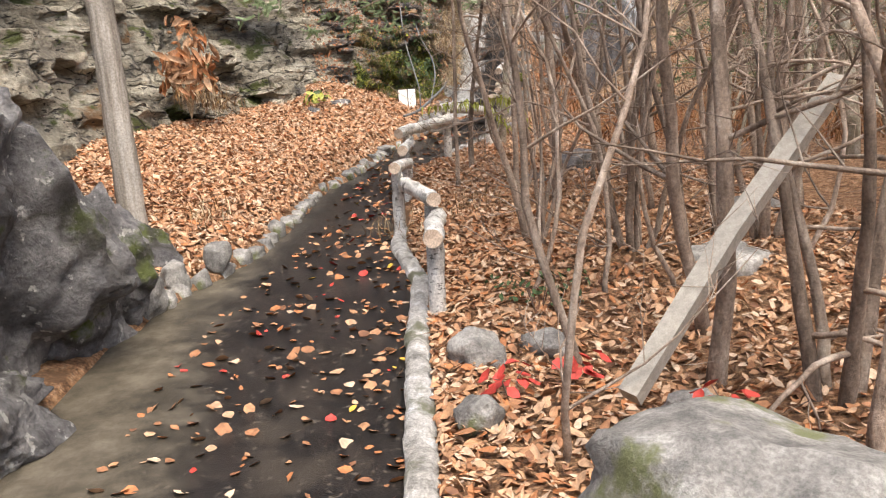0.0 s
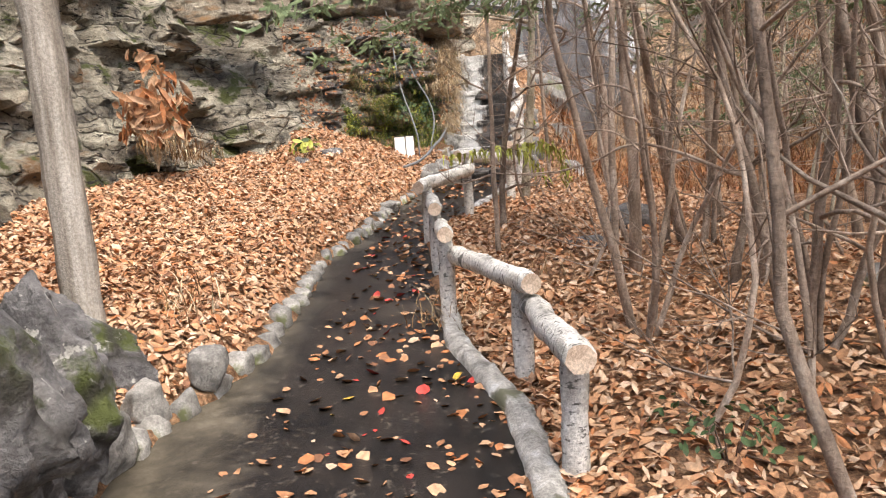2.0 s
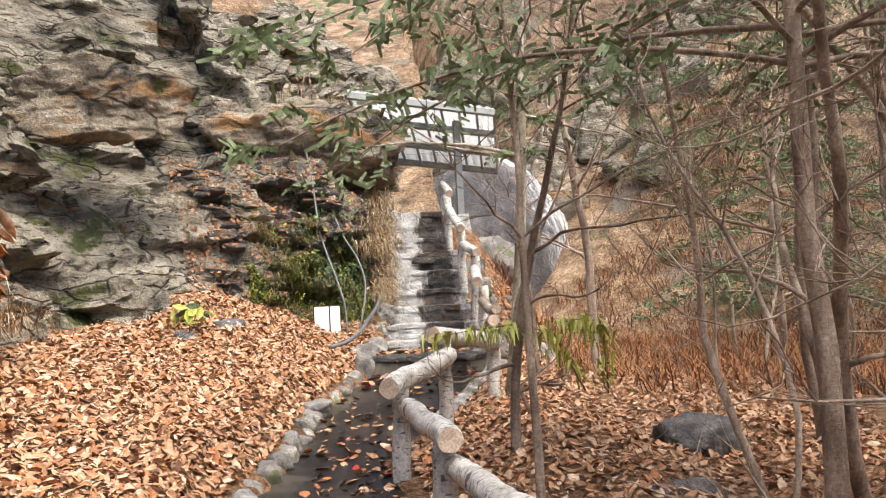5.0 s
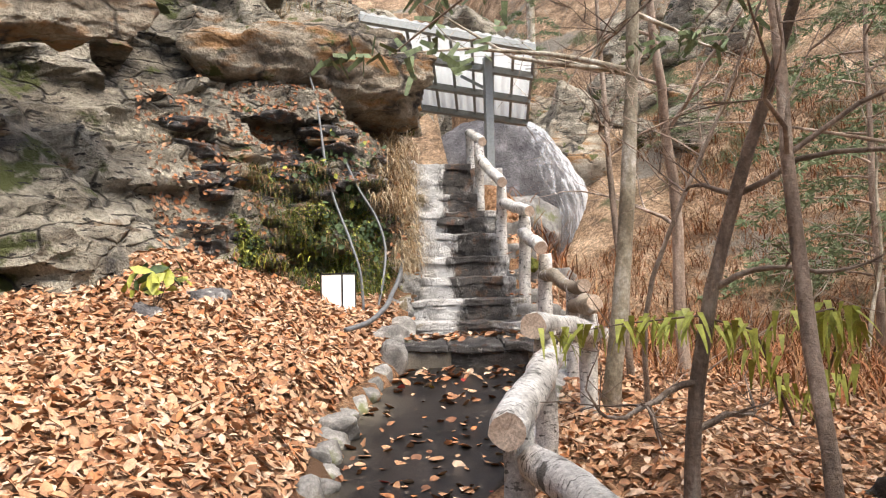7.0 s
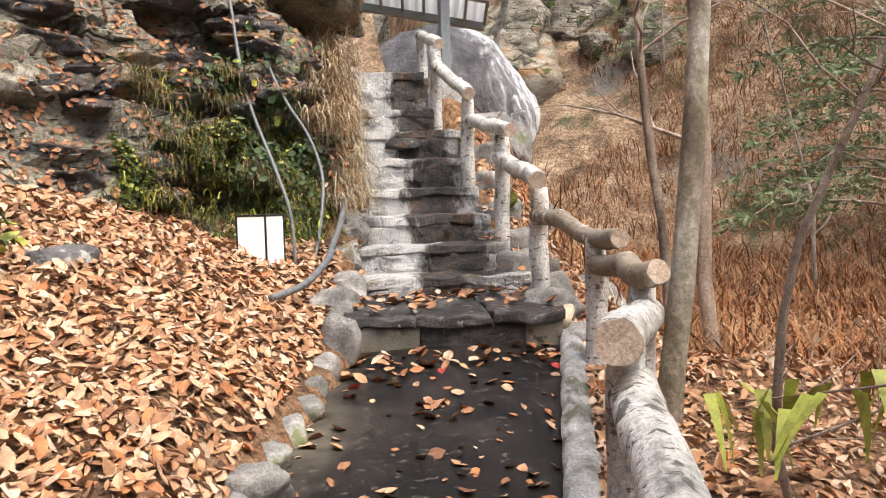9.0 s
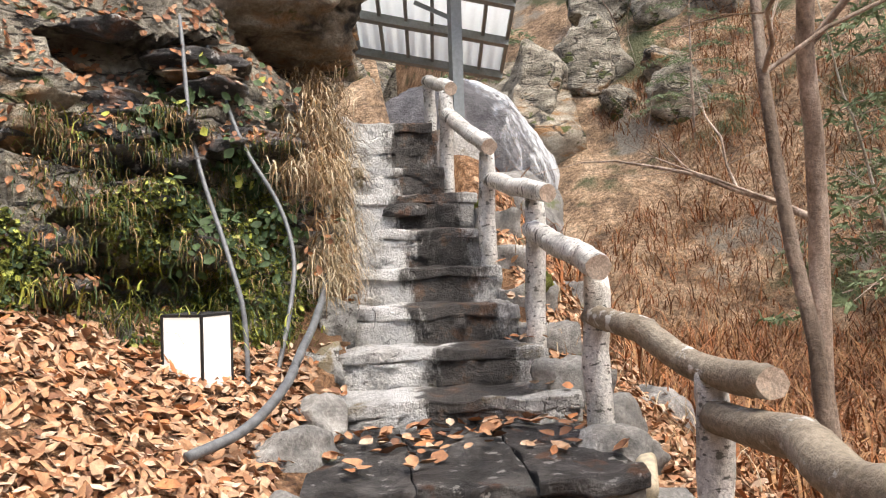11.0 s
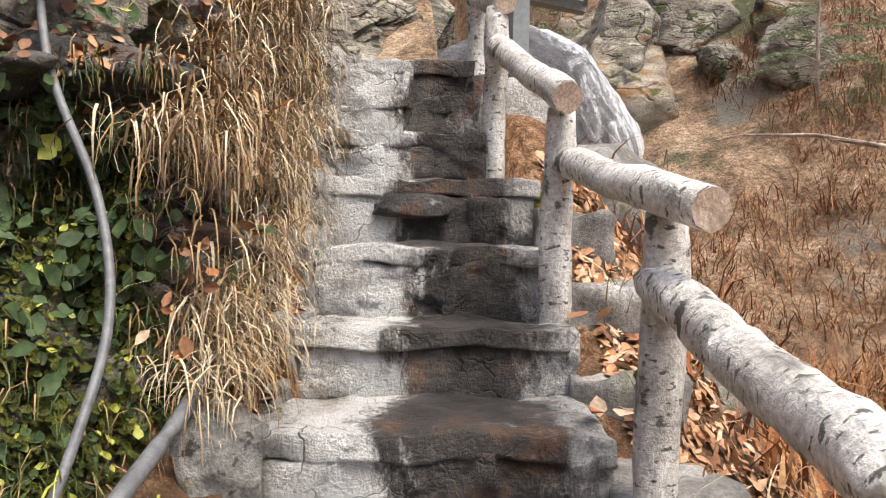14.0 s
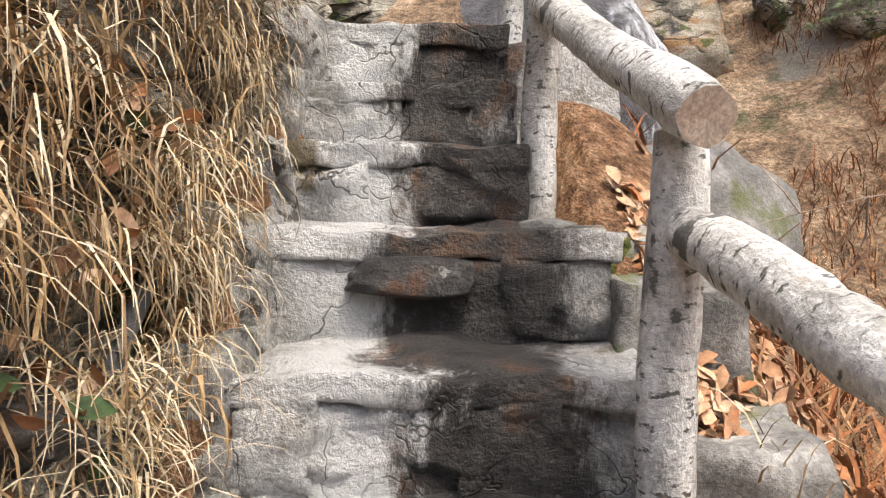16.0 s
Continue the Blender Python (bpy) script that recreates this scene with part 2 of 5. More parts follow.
def add_cracks(m, scale, squash, depth):
    """Dark joints between beds of rock, broken and wandering, cut into colour and relief."""
    nt = m.node_tree
    b = nt.nodes["Principled BSDF"]
    col = b.inputs["Base Color"].links[0].from_socket
    bump = b.inputs["Normal"].links[0].from_node
    old = bump.inputs["Height"].links[0].from_socket
    co = nt.nodes.new("ShaderNodeTexCoord").outputs["Object"]
    warp = nt.nodes.new("ShaderNodeTexNoise")
    warp.inputs["Scale"].default_value, warp.inputs["Detail"].default_value = 1.8, 6
    nt.links.new(co, warp.inputs["Vector"])
    bend = nt.nodes.new("ShaderNodeVectorMath")
    bend.operation = "MULTIPLY_ADD"
    bend.inputs[1].default_value = (0.6, 0.6, 0.35)
    nt.links.new(warp.outputs["Color"], bend.inputs[0]), nt.links.new(co, bend.inputs[2])
    mp = nt.nodes.new("ShaderNodeMapping")
    mp.inputs["Scale"].default_value = (1, 1, squash)
    nt.links.new(bend.outputs[0], mp.inputs[0])
    vor = nt.nodes.new("ShaderNodeTexVoronoi")
    vor.feature = "DISTANCE_TO_EDGE"
    vor.inputs["Scale"].default_value = scale
    nt.links.new(mp.outputs[0], vor.inputs["Vector"])
    gap = nt.nodes.new("ShaderNodeMapRange")
    gap.inputs[1].default_value, gap.inputs[2].default_value, gap.inputs[3].default_value, gap.inputs[4].default_value = 0.006, 0.06, 0.85, 0.0
    nt.links.new(vor.outputs["Distance"], gap.inputs[0])
    thin = nt.nodes.new("ShaderNodeMath")
    thin.operation = "MULTIPLY"
    nt.links.new(gap.outputs[0], thin.inputs[0]), nt.links.new(ramp_node(nt, noise_node(nt, co, 1.5, 4), [(0.38, (0, 0, 0)), (0.55, (1, 1, 1))]), thin.inputs[1])
    nt.links.new(mix_node(nt, thin.outputs[0], col, (0.035, 0.03, 0.025)), b.inputs["Base Color"])
    low = nt.nodes.new("ShaderNodeMath")
    low.operation = "MULTIPLY_ADD"
    low.inputs[1].default_value = -depth
    nt.links.new(thin.outputs[0], low.inputs[0]), nt.links.new(old, low.inputs[2])
    nt.links.new(low.outputs[0], bump.inputs["Height"])


add_cracks(MAT_CLIFF, 1.9, 2.8, 0.8)
add_cracks(MAT_CLIFF_BROWN, 1.3, 2.0, 0.6)
add_cracks(MAT_BOULDER, 1.1, 1.2, 0.4)
MAT_STAIRS = stained_steps()
MAT_LOG = surface("weathered_white_log", [(0.2, (0.20, 0.19, 0.17)), (0.36, (0.52, 0.50, 0.46)), (0.55, (0.74, 0.72, 0.68)), (0.85, (0.86, 0.85, 0.82))], 7, (1, 1, 0.35), fine=60, rough=0.9, bump=0.7, bump_dist=0.012, random_amount=0.1,
                  patches=[(24, 0.62, 0.70, (0.13, 0.125, 0.11), (1, 1, 2.2)), (7, 0.68, 0.74, (0.14, 0.135, 0.12), (1, 1, 1.2)), (5, 0.70, 0.8, (0.40, 0.33, 0.24), ONE)])
MAT_LOG_BROWN = surface("bare_brown_log", [(0.3, (0.22, 0.18, 0.13)), (0.7, (0.42, 0.36, 0.28))], 6, (1, 1, 0.3), fine=60, rough=0.9, bump=0.6, bump_dist=0.01,
                        patches=[(8, 0.62, 0.68, (0.6, 0.58, 0.54), ONE)])
MAT_LOG_END = surface("cut_log_end", [(0.3, (0.46, 0.34, 0.25)), (0.7, (0.70, 0.57, 0.45))], 12, fine=90, rough=0.9, bump=0.4, bump_dist=0.006)
MAT_POST = surface("grey_weathered_timber", [(0.3, (0.20, 0.17, 0.135)), (0.55, (0.40, 0.36, 0.31)), (0.8, (0.56, 0.53, 0.48))], 14, (1, 1, 0.06), fine=70, rough=0.9, bump=0.6, bump_dist=0.01)
MAT_BARK = surface("brown_grey_bark", [(0.3, (0.16, 0.118, 0.088)), (0.55, (0.34, 0.262, 0.205)), (0.8, (0.56, 0.48, 0.40))], 9, (1, 1, 0.3), fine=60, rough=0.95, bump=0.7, bump_dist=0.012, random_amount=0.3)
MAT_BARK_PALE = surface("pale_mottled_bark", [(0.3, (0.20, 0.165, 0.115)), (0.5, (0.38, 0.335, 0.25)), (0.66, (0.55, 0.51, 0.43)), (0.8, (0.80, 0.78, 0.73))], 6, (1, 1, 0.6), fine=50, rough=0.95, bump=0.5, bump_dist=0.01, random_amount=0.2)
MAT_TWIG = plain("dark_twig", (0.15, 0.10, 0.075), 0.9)
LEAF_COLOURS = [(0.31, 0.145, 0.068), (0.42, 0.225, 0.115), (0.48, 0.30, 0.18), (0.57, 0.41, 0.285), (0.19, 0.085, 0.042), (0.41, 0.165, 0.062)]
MAT_LEAVES = [plain("dry_leaf_" + n, c, 0.75, var=0.3, scale=25) for n, c in zip(("brown", "tan", "buff", "pale", "dark", "orange"), LEAF_COLOURS)]
MAT_RED = plain("red_maple_leaf", (0.50, 0.055, 0.04), 0.7)
MAT_YELLOW = plain("yellow_leaf", (0.65, 0.42, 0.06), 0.7)
MAT_YGREEN = plain("yellow_green_leaf", (0.36, 0.38, 0.06), 0.55)
MAT_GREEN = plain("green_leaf", (0.042, 0.075, 0.02), 0.7, var=0.4)
MAT_CONIFER = plain("conifer_needle", (0.16, 0.21, 0.10), 0.7, var=0.4)
MAT_MOSS = surface("moss", [(0.3, (0.07, 0.085, 0.012)), (0.7, (0.26, 0.28, 0.04))], 14, fine=120, rough=1.0, bump=1.0, bump_dist=0.02)
MAT_STRAW = [plain("straw_" + n, c, 0.8, var=0.3) for n, c in (("gold", (0.33, 0.215, 0.10)), ("pale", (0.56, 0.46, 0.31)), ("brown", (0.18, 0.105, 0.05)))]
MAT_BRACKEN = [plain("bracken_" + n, c, 0.9, var=0.35) for n, c in (("rust", (0.29, 0.11, 0.038)), ("brown", (0.17, 0.08, 0.037)), ("tan", (0.36, 0.20, 0.09)))]
MAT_BLACK = plain("black_painted_frame", (0.02, 0.02, 0.02), 0.5)
MAT_PAPER = plain("white_lantern_paper", (0.85, 0.84, 0.83), 0.7, var=0.03, glow=0.28)
MAT_STEEL = plain("grey_painted_steel", (0.25, 0.27, 0.27), 0.5, var=0.12)
MAT_ROOF = plain("white_corrugated_sheet", (0.82, 0.83, 0.82), 0.5, var=0.06)
_nt = MAT_ROOF.node_tree
_tr = _nt.nodes.new("ShaderNodeBsdfTranslucent")
_tr.inputs[0].default_value = (0.85, 0.87, 0.87, 1)
_mx = _nt.nodes.new("ShaderNodeMixShader")
_mx.inputs[0].default_value = 0.65
_nt.links.new(_nt.nodes["Principled BSDF"].outputs[0], _mx.inputs[1]), _nt.links.new(_tr.outputs[0], _mx.inputs[2])
_nt.links.new(_mx.outputs[0], _nt.nodes["Material Output"].inputs[0])
MAT_CABLE = plain("grey_plastic_pipe", (0.14, 0.145, 0.15), 0.5)
MAT_WATER = surface("white_falling_water", [(0.15, (0.34, 0.355, 0.38)), (0.4, (0.60, 0.62, 0.65)), (0.75, (0.84, 0.855, 0.88))], 4.0, (2.6, 2.6, 0.22), fine=24, rough=0.25, bump=0.5, bump_dist=0.03, fine_amount=0.3)
_nt = MAT_WATER.node_tree
_co = _nt.nodes.new("ShaderNodeTexCoord").outputs["Object"]
_at = _nt.nodes.new("ShaderNodeAttribute")
_at.attribute_name = "cover"
_ma = _nt.nodes.new("ShaderNodeMath")
_ma.operation = "MULTIPLY_ADD"
_ma.inputs[1].default_value = 1.5
_nt.links.new(noise_node(_nt, _co, 2.6, 7, 0.7, (2.4, 2.4, 0.3)), _ma.inputs[0]), _nt.links.new(_at.outputs["Fac"], _ma.inputs[2])
_mr = _nt.nodes.new("ShaderNodeMapRange")
_mr.inputs[1].default_value, _mr.inputs[2].default_value, _mr.inputs[4].default_value = 1.0, 1.42, 0.95
_nt.links.new(_ma.outputs[0], _mr.inputs[0]), _nt.links.new(_mr.outputs[0], _nt.nodes["Principled BSDF"].inputs["Alpha"])
MAT_WET_ROCK = surface("wet_grey_rock", [(0.3, (0.05, 0.047, 0.049)), (0.6, (0.135, 0.128, 0.132)), (0.8, (0.26, 0.25, 0.255))], 2, (1, 1, 0.6), fine=20, rough=0.4, bump=0.9, bump_dist=0.06)
MAT_CREAM = plain("cream_plastic_pipe", (0.62, 0.53, 0.38), 0.5)


# ---- shape helpers ----
def mesh_ob(name, verts, faces, mats, indices=None, smooth=True):
    me = bpy.data.meshes.new(name)
    me.from_pydata([tuple(map(float, v)) for v in verts], [], [tuple(map(int, f)) for f in faces])
    for m in (mats if isinstance(mats, (list, tuple)) else [mats]):
        me.materials.append(m)
    if indices is not None:
        me.polygons.foreach_set("material_index", list(map(int, indices)))
    me.polygons.foreach_set("use_smooth", [smooth] * len(me.polygons))
    me.update()
    return new(name, me)


def grain(p, scale, octaves=4, seed=0.0):
    return noise.fractal(Vector((p[0] * scale + seed, p[1] * scale - seed, p[2] * scale + 2 * seed)), 0.9, 2.1, octaves)


def rock(name, at, size, mat, seed=1.0, level=4, rough=0.3, turn=0, strata=0.0, square=0.0, angular=False):
    """A boulder: a ball pushed in by noise and cut by flat facets."""
    bm = bmesh.new()
    bmesh.ops.create_icosphere(bm, subdivisions=level, radius=1)
    rnd = random.Random(seed)
    cuts = []
    for _ in range(20 if angular else 11):
        n = Vector((rnd.gauss(0, 1), rnd.gauss(0, 1), rnd.gauss(0, 0.8))).normalized()
        cuts.append((n, rnd.uniform(0.5, 0.85) if angular else rnd.uniform(0.62, 0.95)))
    for v in bm.verts:
        p = v.co.copy()
        if square:
            m = max(abs(p.x), abs(p.y), abs(p.z))
            p = p.lerp(p / m * 0.85, square)
        for n, d in cuts:
            k = p.dot(n) - d
            if k > 0:
                p -= n * k * (0.97 if angular else 0.85)
        p *= 1 + rough * 0.55 * grain(p, 1.4, 5, seed) + rough * 0.12 * grain(p, 6, 3, seed + 5)
        if strata:
            s = math.sin((p.z + 0.15 * grain(p, 1.0, 2, seed)) * 17)
            p.x *= 1 + strata * s
            p.y *= 1 + strata * s
        v.co = Vector((p.x * size[0], p.y * size[1], p.z * size[2]))
    me = bpy.data.meshes.new(name)
    bm.to_mesh(me)
    bm.free()
    me.materials.append(mat)
    me.polygons.foreach_set("use_smooth", [True] * len(me.polygons))
    ob = new(name, me)
    ob.matrix_world = pose(*at, 0, 0, turn)
    return ob


def tube_data(points, radii, sides=8, cap=True, wobble=0.0, seed=0.0):
    """Verts and faces of a tapered tube along points."""
    pts = [Vector(p) for p in points]
    verts, faces = [], []
    up = Vector((0.3, 0.9, 0.2)).normalized()
    for i, p in enumerate(pts):
        d = (pts[min(i + 1, len(pts) - 1)] - pts[max(i - 1, 0)]).normalized()
        a = d.cross(up)
        if a.length < 0.05:
            a = d.cross(Vector((1, 0, 0)))
        a.normalize()
        b = d.cross(a)
        for k in range(sides):
            th = 2 * math.pi * k / sides
            r = radii[i] * (1 + wobble * noise.noise(Vector((k * 1.7 + seed, i * 0.8, seed))))
            verts.append(p + (a * math.cos(th) + b * math.sin(th)) * r)
    for i in range(len(pts) - 1):
        for k in range(sides):
            k2 = (k + 1) % sides
            faces.append((i * sides + k, i * sides + k2, (i + 1) * sides + k2, (i + 1) * sides + k))
    if cap:
        faces.append(tuple(range(sides - 1, -1, -1)))
        faces.append(tuple(range((len(pts) - 1) * sides, len(pts) * sides)))
    return verts, faces


class Pile:
    """Collects verts and faces of many small pieces into one mesh."""

    def __init__(self):
        self.v, self.f, self.m = [], [], []

    def add(self, verts, faces, mat=0):
        n = len(self.v)
        self.v.extend(verts)
        self.f.extend(tuple(n + i for i in f) for f in faces)
        self.m.extend([mat] * len(faces))

    def make(self, name, mats, smooth=True):
        return mesh_ob(name, self.v, self.f, mats, self.m, smooth)


def child(ob, parent):
    ob.parent = parent
    return ob


def add_leaf(pile, at, size, normal, rnd, mat, width=0.42):
    """A dry leaf: blade folded along its rib and curled at the tip."""
    n = Vector(normal).normalized()
    n = (n + Vector((rnd.gauss(0, 0.33), rnd.gauss(0, 0.33), rnd.gauss(0, 0.1)))).normalized()
    a = n.cross(Vector((rnd.gauss(0, 1), rnd.gauss(0, 1), rnd.gauss(0, 1)))).normalized()
    b = n.cross(a)
    c, w, f = rnd.uniform(-0.05, 0.3), width * rnd.uniform(0.7, 1.25), rnd.uniform(0.0, 0.22)
    p = Vector(at)
    pts = [(-0.5, 0, 0.05), (-0.15, w * 0.9, f), (0.2, w * 0.8, f + c * 0.4), (0.55, 0, c), (0.2, -w * 0.8, f + c * 0.4), (-0.15, -w * 0.9, f), (-0.15, 0, 0), (0.2, 0, c * 0.25)]
    vs = [p + (a * x + b * y + n * z) * size for x, y, z in pts]
    pile.add(vs, [(0, 6, 1), (1, 6, 7, 2), (2, 7, 3), (0, 5, 6), (5, 4, 7, 6), (4, 3, 7)], mat)


def add_dry_leaf(pile, at, size, normal, rnd, mat):
    """A fallen leaf: two halves folded on the rib, one end curled."""
    n = Vector(normal).normalized()
    n = (n + Vector((rnd.gauss(0, 0.4), rnd.gauss(0, 0.4), rnd.gauss(0, 0.1)))).normalized()
    a = n.cross(Vector((rnd.gauss(0, 1), rnd.gauss(0, 1), rnd.gauss(0, 1)))).normalized()
    b = n.cross(a)
    c, w, f = rnd.uniform(-0.15, 0.45), rnd.uniform(0.15, 0.34), rnd.uniform(-0.1, 0.28)
    s = rnd.uniform(-0.12, 0.12)
    pts = ((-0.5, 0, 0.03), (-0.12 + s, w, f), (0.25, w * 0.75 + s, f + c * 0.5), (0.55, s, c), (0.22, -w * 0.8, f + c * 0.4), (-0.2, -w * 0.9, f))
    p = Vector(at)
    pile.add([p + (a * x + b * y + n * z) * size for x, y, z in pts], [(0, 3, 2, 1), (0, 5, 4, 3)], mat)


def add_blade(pile, at, length, lean, heading, width, mat, droop=0.6, segs=4):
    """A grass blade: a narrow strip that bends over."""
    p = Vector(at)
    side = Vector((-math.sin(heading), math.cos(heading), 0)) * width
    fwd = Vector((math.cos(heading), math.sin(heading), 0))
    ang, vs = lean, []
    for i in range(segs + 1):
        k = 1 - i / segs * 0.85
        vs += [p - side * k, p + side * k]
        p = p + (fwd * math.sin(ang) + Vector((0, 0, 1)) * math.cos(ang)) * (length / segs)
        ang += droop * 2 / segs
    pile.add(vs, [(2 * i, 2 * i + 1, 2 * i + 3, 2 * i + 2) for i in range(segs)], mat)


def lerp_table(v, xs, ys):
    return float(np.interp(v, xs, ys))


# ---- the lie of the land ----
def path_z(y):
    return lerp_table(y, [-6, 1, 5.8, 9.1, 12.3, 13.5, 14.5, 15.2, 15.8, 17.2, 18.2, 40], [-1.15, -0.78, -0.5, -0.27, 0.04, 0.2, 0.35, 0.6, 0.95, 1.95, 2.1, 4])


def left_x(y):
    return lerp_table(y, [-6, 4.5, 5.6, 6.5, 7.0, 7.6, 8.9, 10, 11, 12.3, 13.4, 14.5, 15.8, 17.3, 20, 40], [-2.2, -2.02, -2.05, -1.9, -1.68, -1.47, -1.32, -1.18, -0.8, -0.5, 0.03, 0.35, 0.82, 1.15, 1.6, 5])


def right_x(y):
    return lerp_table(y, [-6, 3.9, 5.5, 6.45, 7.45, 10.3, 10.9, 11.8, 13.4, 14.5, 15.9, 17.3, 20, 40], [-0.5, -0.46, -0.42, -0.36, -0.5, -0.33, -0.3, 0.27, 1.15, 1.42, 1.72, 1.95, 2.6, 7])


def smooth(a, b, v):
    if a > b:
        return 1 - smooth(b, a, v)
    k = min(1, max(0, (v - a) / (b - a)))
    return k * k * (3 - 2 * k)


CLIFF_BASE = [(-5.2, -8), (-4.4, 2), (-3.9, 7), (-3.5, 10.5), (-2.75, 12.3), (-1.9, 13.7), (-1.35, 14.6), (-0.55, 15.0), (0.15, 15.3), (0.55, 15.9), (0.85, 16.8), (0.95, 18.4), (1.0, 20.5), (2.2, 24), (4.5, 28)]


def cliff_distance(x, y):
    """How far (x, y) lies behind the foot of the cliff (minus: before it)."""
    best, sign = 1e9, -1
    for (ax, ay), (bx, by) in zip(CLIFF_BASE, CLIFF_BASE[1:]):
        dx, dy = bx - ax, by - ay
        k = min(1, max(0, ((x - ax) * dx + (y - ay) * dy) / (dx * dx + dy * dy)))
        d = math.hypot(x - ax - k * dx, y - ay - k * dy)
        if d < best:
            best, sign = d, 1 if dx * (y - ay) - dy * (x - ax) > 0 else -1
    return best * sign


def land(x, y):
    base, lx, rx = path_z(y), left_x(y), right_x(y)
    u = 0.55 * x + 0.835 * y
    hill = 0.62 * max(0, u - 20.5) + 0.5 * max(0, x - 8)
    if x < lx:
        d = lx - x
        z = base + 0.04 + 0.2 * min(d, 6) + 0.33 * math.exp(-((x + 1.4) ** 2 + (y - 14.2) ** 2) / 1.1)
        z += 0.12 * smooth(0, 0.4, d) * smooth(6, 7.5, y) * (1 - smooth(12.5, 13.6, y))
        z += hill * smooth(18, 24, y)
        return z + 0.05 * noise.noise(Vector((x * 1.7, y * 1.7, 0))) * smooth(0, 0.3, d)
    if x > rx:
        d = x - rx
        low = -0.62 + 0.028 * y
        wide = 4.5 if y < 13 else 1.7
        z = base + 0.03 + (low - base) * smooth(0.15, wide, d)
        z += 0.16 * noise.noise(Vector((x * 0.7, y * 0.7, 3))) * smooth(0.3, 1.5, d) + 0.05 * noise.noise(Vector((x * 2.3, y * 2.3, 1))) * smooth(0.1, 0.5, d)
        return z + hill * smooth(0.5, 4, d) + hill * 0.12 * noise.noise(Vector((x * 0.25, y * 0.25, 7)))
    return base - 0.08 - 0.32 * smooth(13.6, 13.9, y) * (1 - smooth(18, 19, y)) + hill * smooth(18, 24, y)


def slope_normal(x, y):
    e = 0.06
    return Vector((land(x - e, y) - land(x + e, y), land(x, y - e) - land(x, y + e), 2 * e)).normalized()


def ground_sheet():
    def axis(fine_lo, fine_hi, step, lo, hi):
        a = list(np.arange(fine_lo, fine_hi + 1e-6, step))
        s, v = step, fine_hi
        while v < hi:
            s *= 1.18
            v += s
            a.append(v)
        s, v = step, fine_lo
        while v > lo:
            s *= 1.18
            v -= s
            a.insert(0, v)
        return a
    xs, ys = axis(-3.6, 4.2, 0.1, -70, 90), axis(1, 18, 0.1, -60, 110)
    verts = [(x, y, land(x, y)) for y in ys for x in xs]
    w = len(xs)
    faces, idx = [], []
    for j in range(len(ys) - 1):
        for i in range(w - 1):
            faces.append((j * w + i, j * w + i + 1, (j + 1) * w + i + 1, (j + 1) * w + i))
            idx.append(1 if (xs[i] > 7 or ys[j] > 19) else 0)
    ob = mesh_ob("ground", verts, faces, [MAT_LITTER, MAT_HILL], idx)
    return tagged(ob, "forest floor covered with dry brown leaves", "ground", kind="structure")


ground_sheet()


def strip(name, edge_a, edge_b, y0, y1, step, lift, mat, thick=0.1, bumps=0.004, seed=1):
    """A band of paving between two edge lines."""
    ys = list(np.arange(y0, y1 + 1e-6, step))
    n = 25
    verts = []
    for y in ys:
        a, b = edge_a(y), edge_b(y)
        for k in range(n):
            x = a + (b - a) * k / (n - 1)
            verts.append((x, y, path_z(y) + lift + bumps * noise.noise(Vector((x * 3, y * 3, seed)))))
    m = len(verts)
    verts += [(x, y, z - thick) for x, y, z in verts]
    faces = [(j * n + k, j * n + k + 1, (j + 1) * n + k + 1, (j + 1) * n + k) for j in range(len(ys) - 1) for k in range(n - 1)]
    for j in range(len(ys) - 1):
        for k in (0, n - 1):
            a, b = j * n + k, (j + 1) * n + k
            faces.append((a, b, b + m, a + m) if k == 0 else (b, a, a + m, b + m))
    for j in (0, len(ys) - 1):
        for k in range(n - 1):
            a = j * n + k
            faces.append((a, a + 1, a + 1 + m, a + m))
    return mesh_ob(name, verts, faces, mat)


def asphalt_left(y):
    return left_x(y) + lerp_table(y, [0, 3.5, 5, 6.6, 7.6, 20], [0.75, 0.72, 0.6, 0.3, 0.03, 0.03]) + (0.05 * noise.noise(Vector((y * 1.3, 0, 0))) + 0.05 * noise.noise(Vector((y * 5, 3, 0))) + 0.03 * noise.noise(Vector((y * 14, 5, 0)))) * smooth(8, 6.5, y)


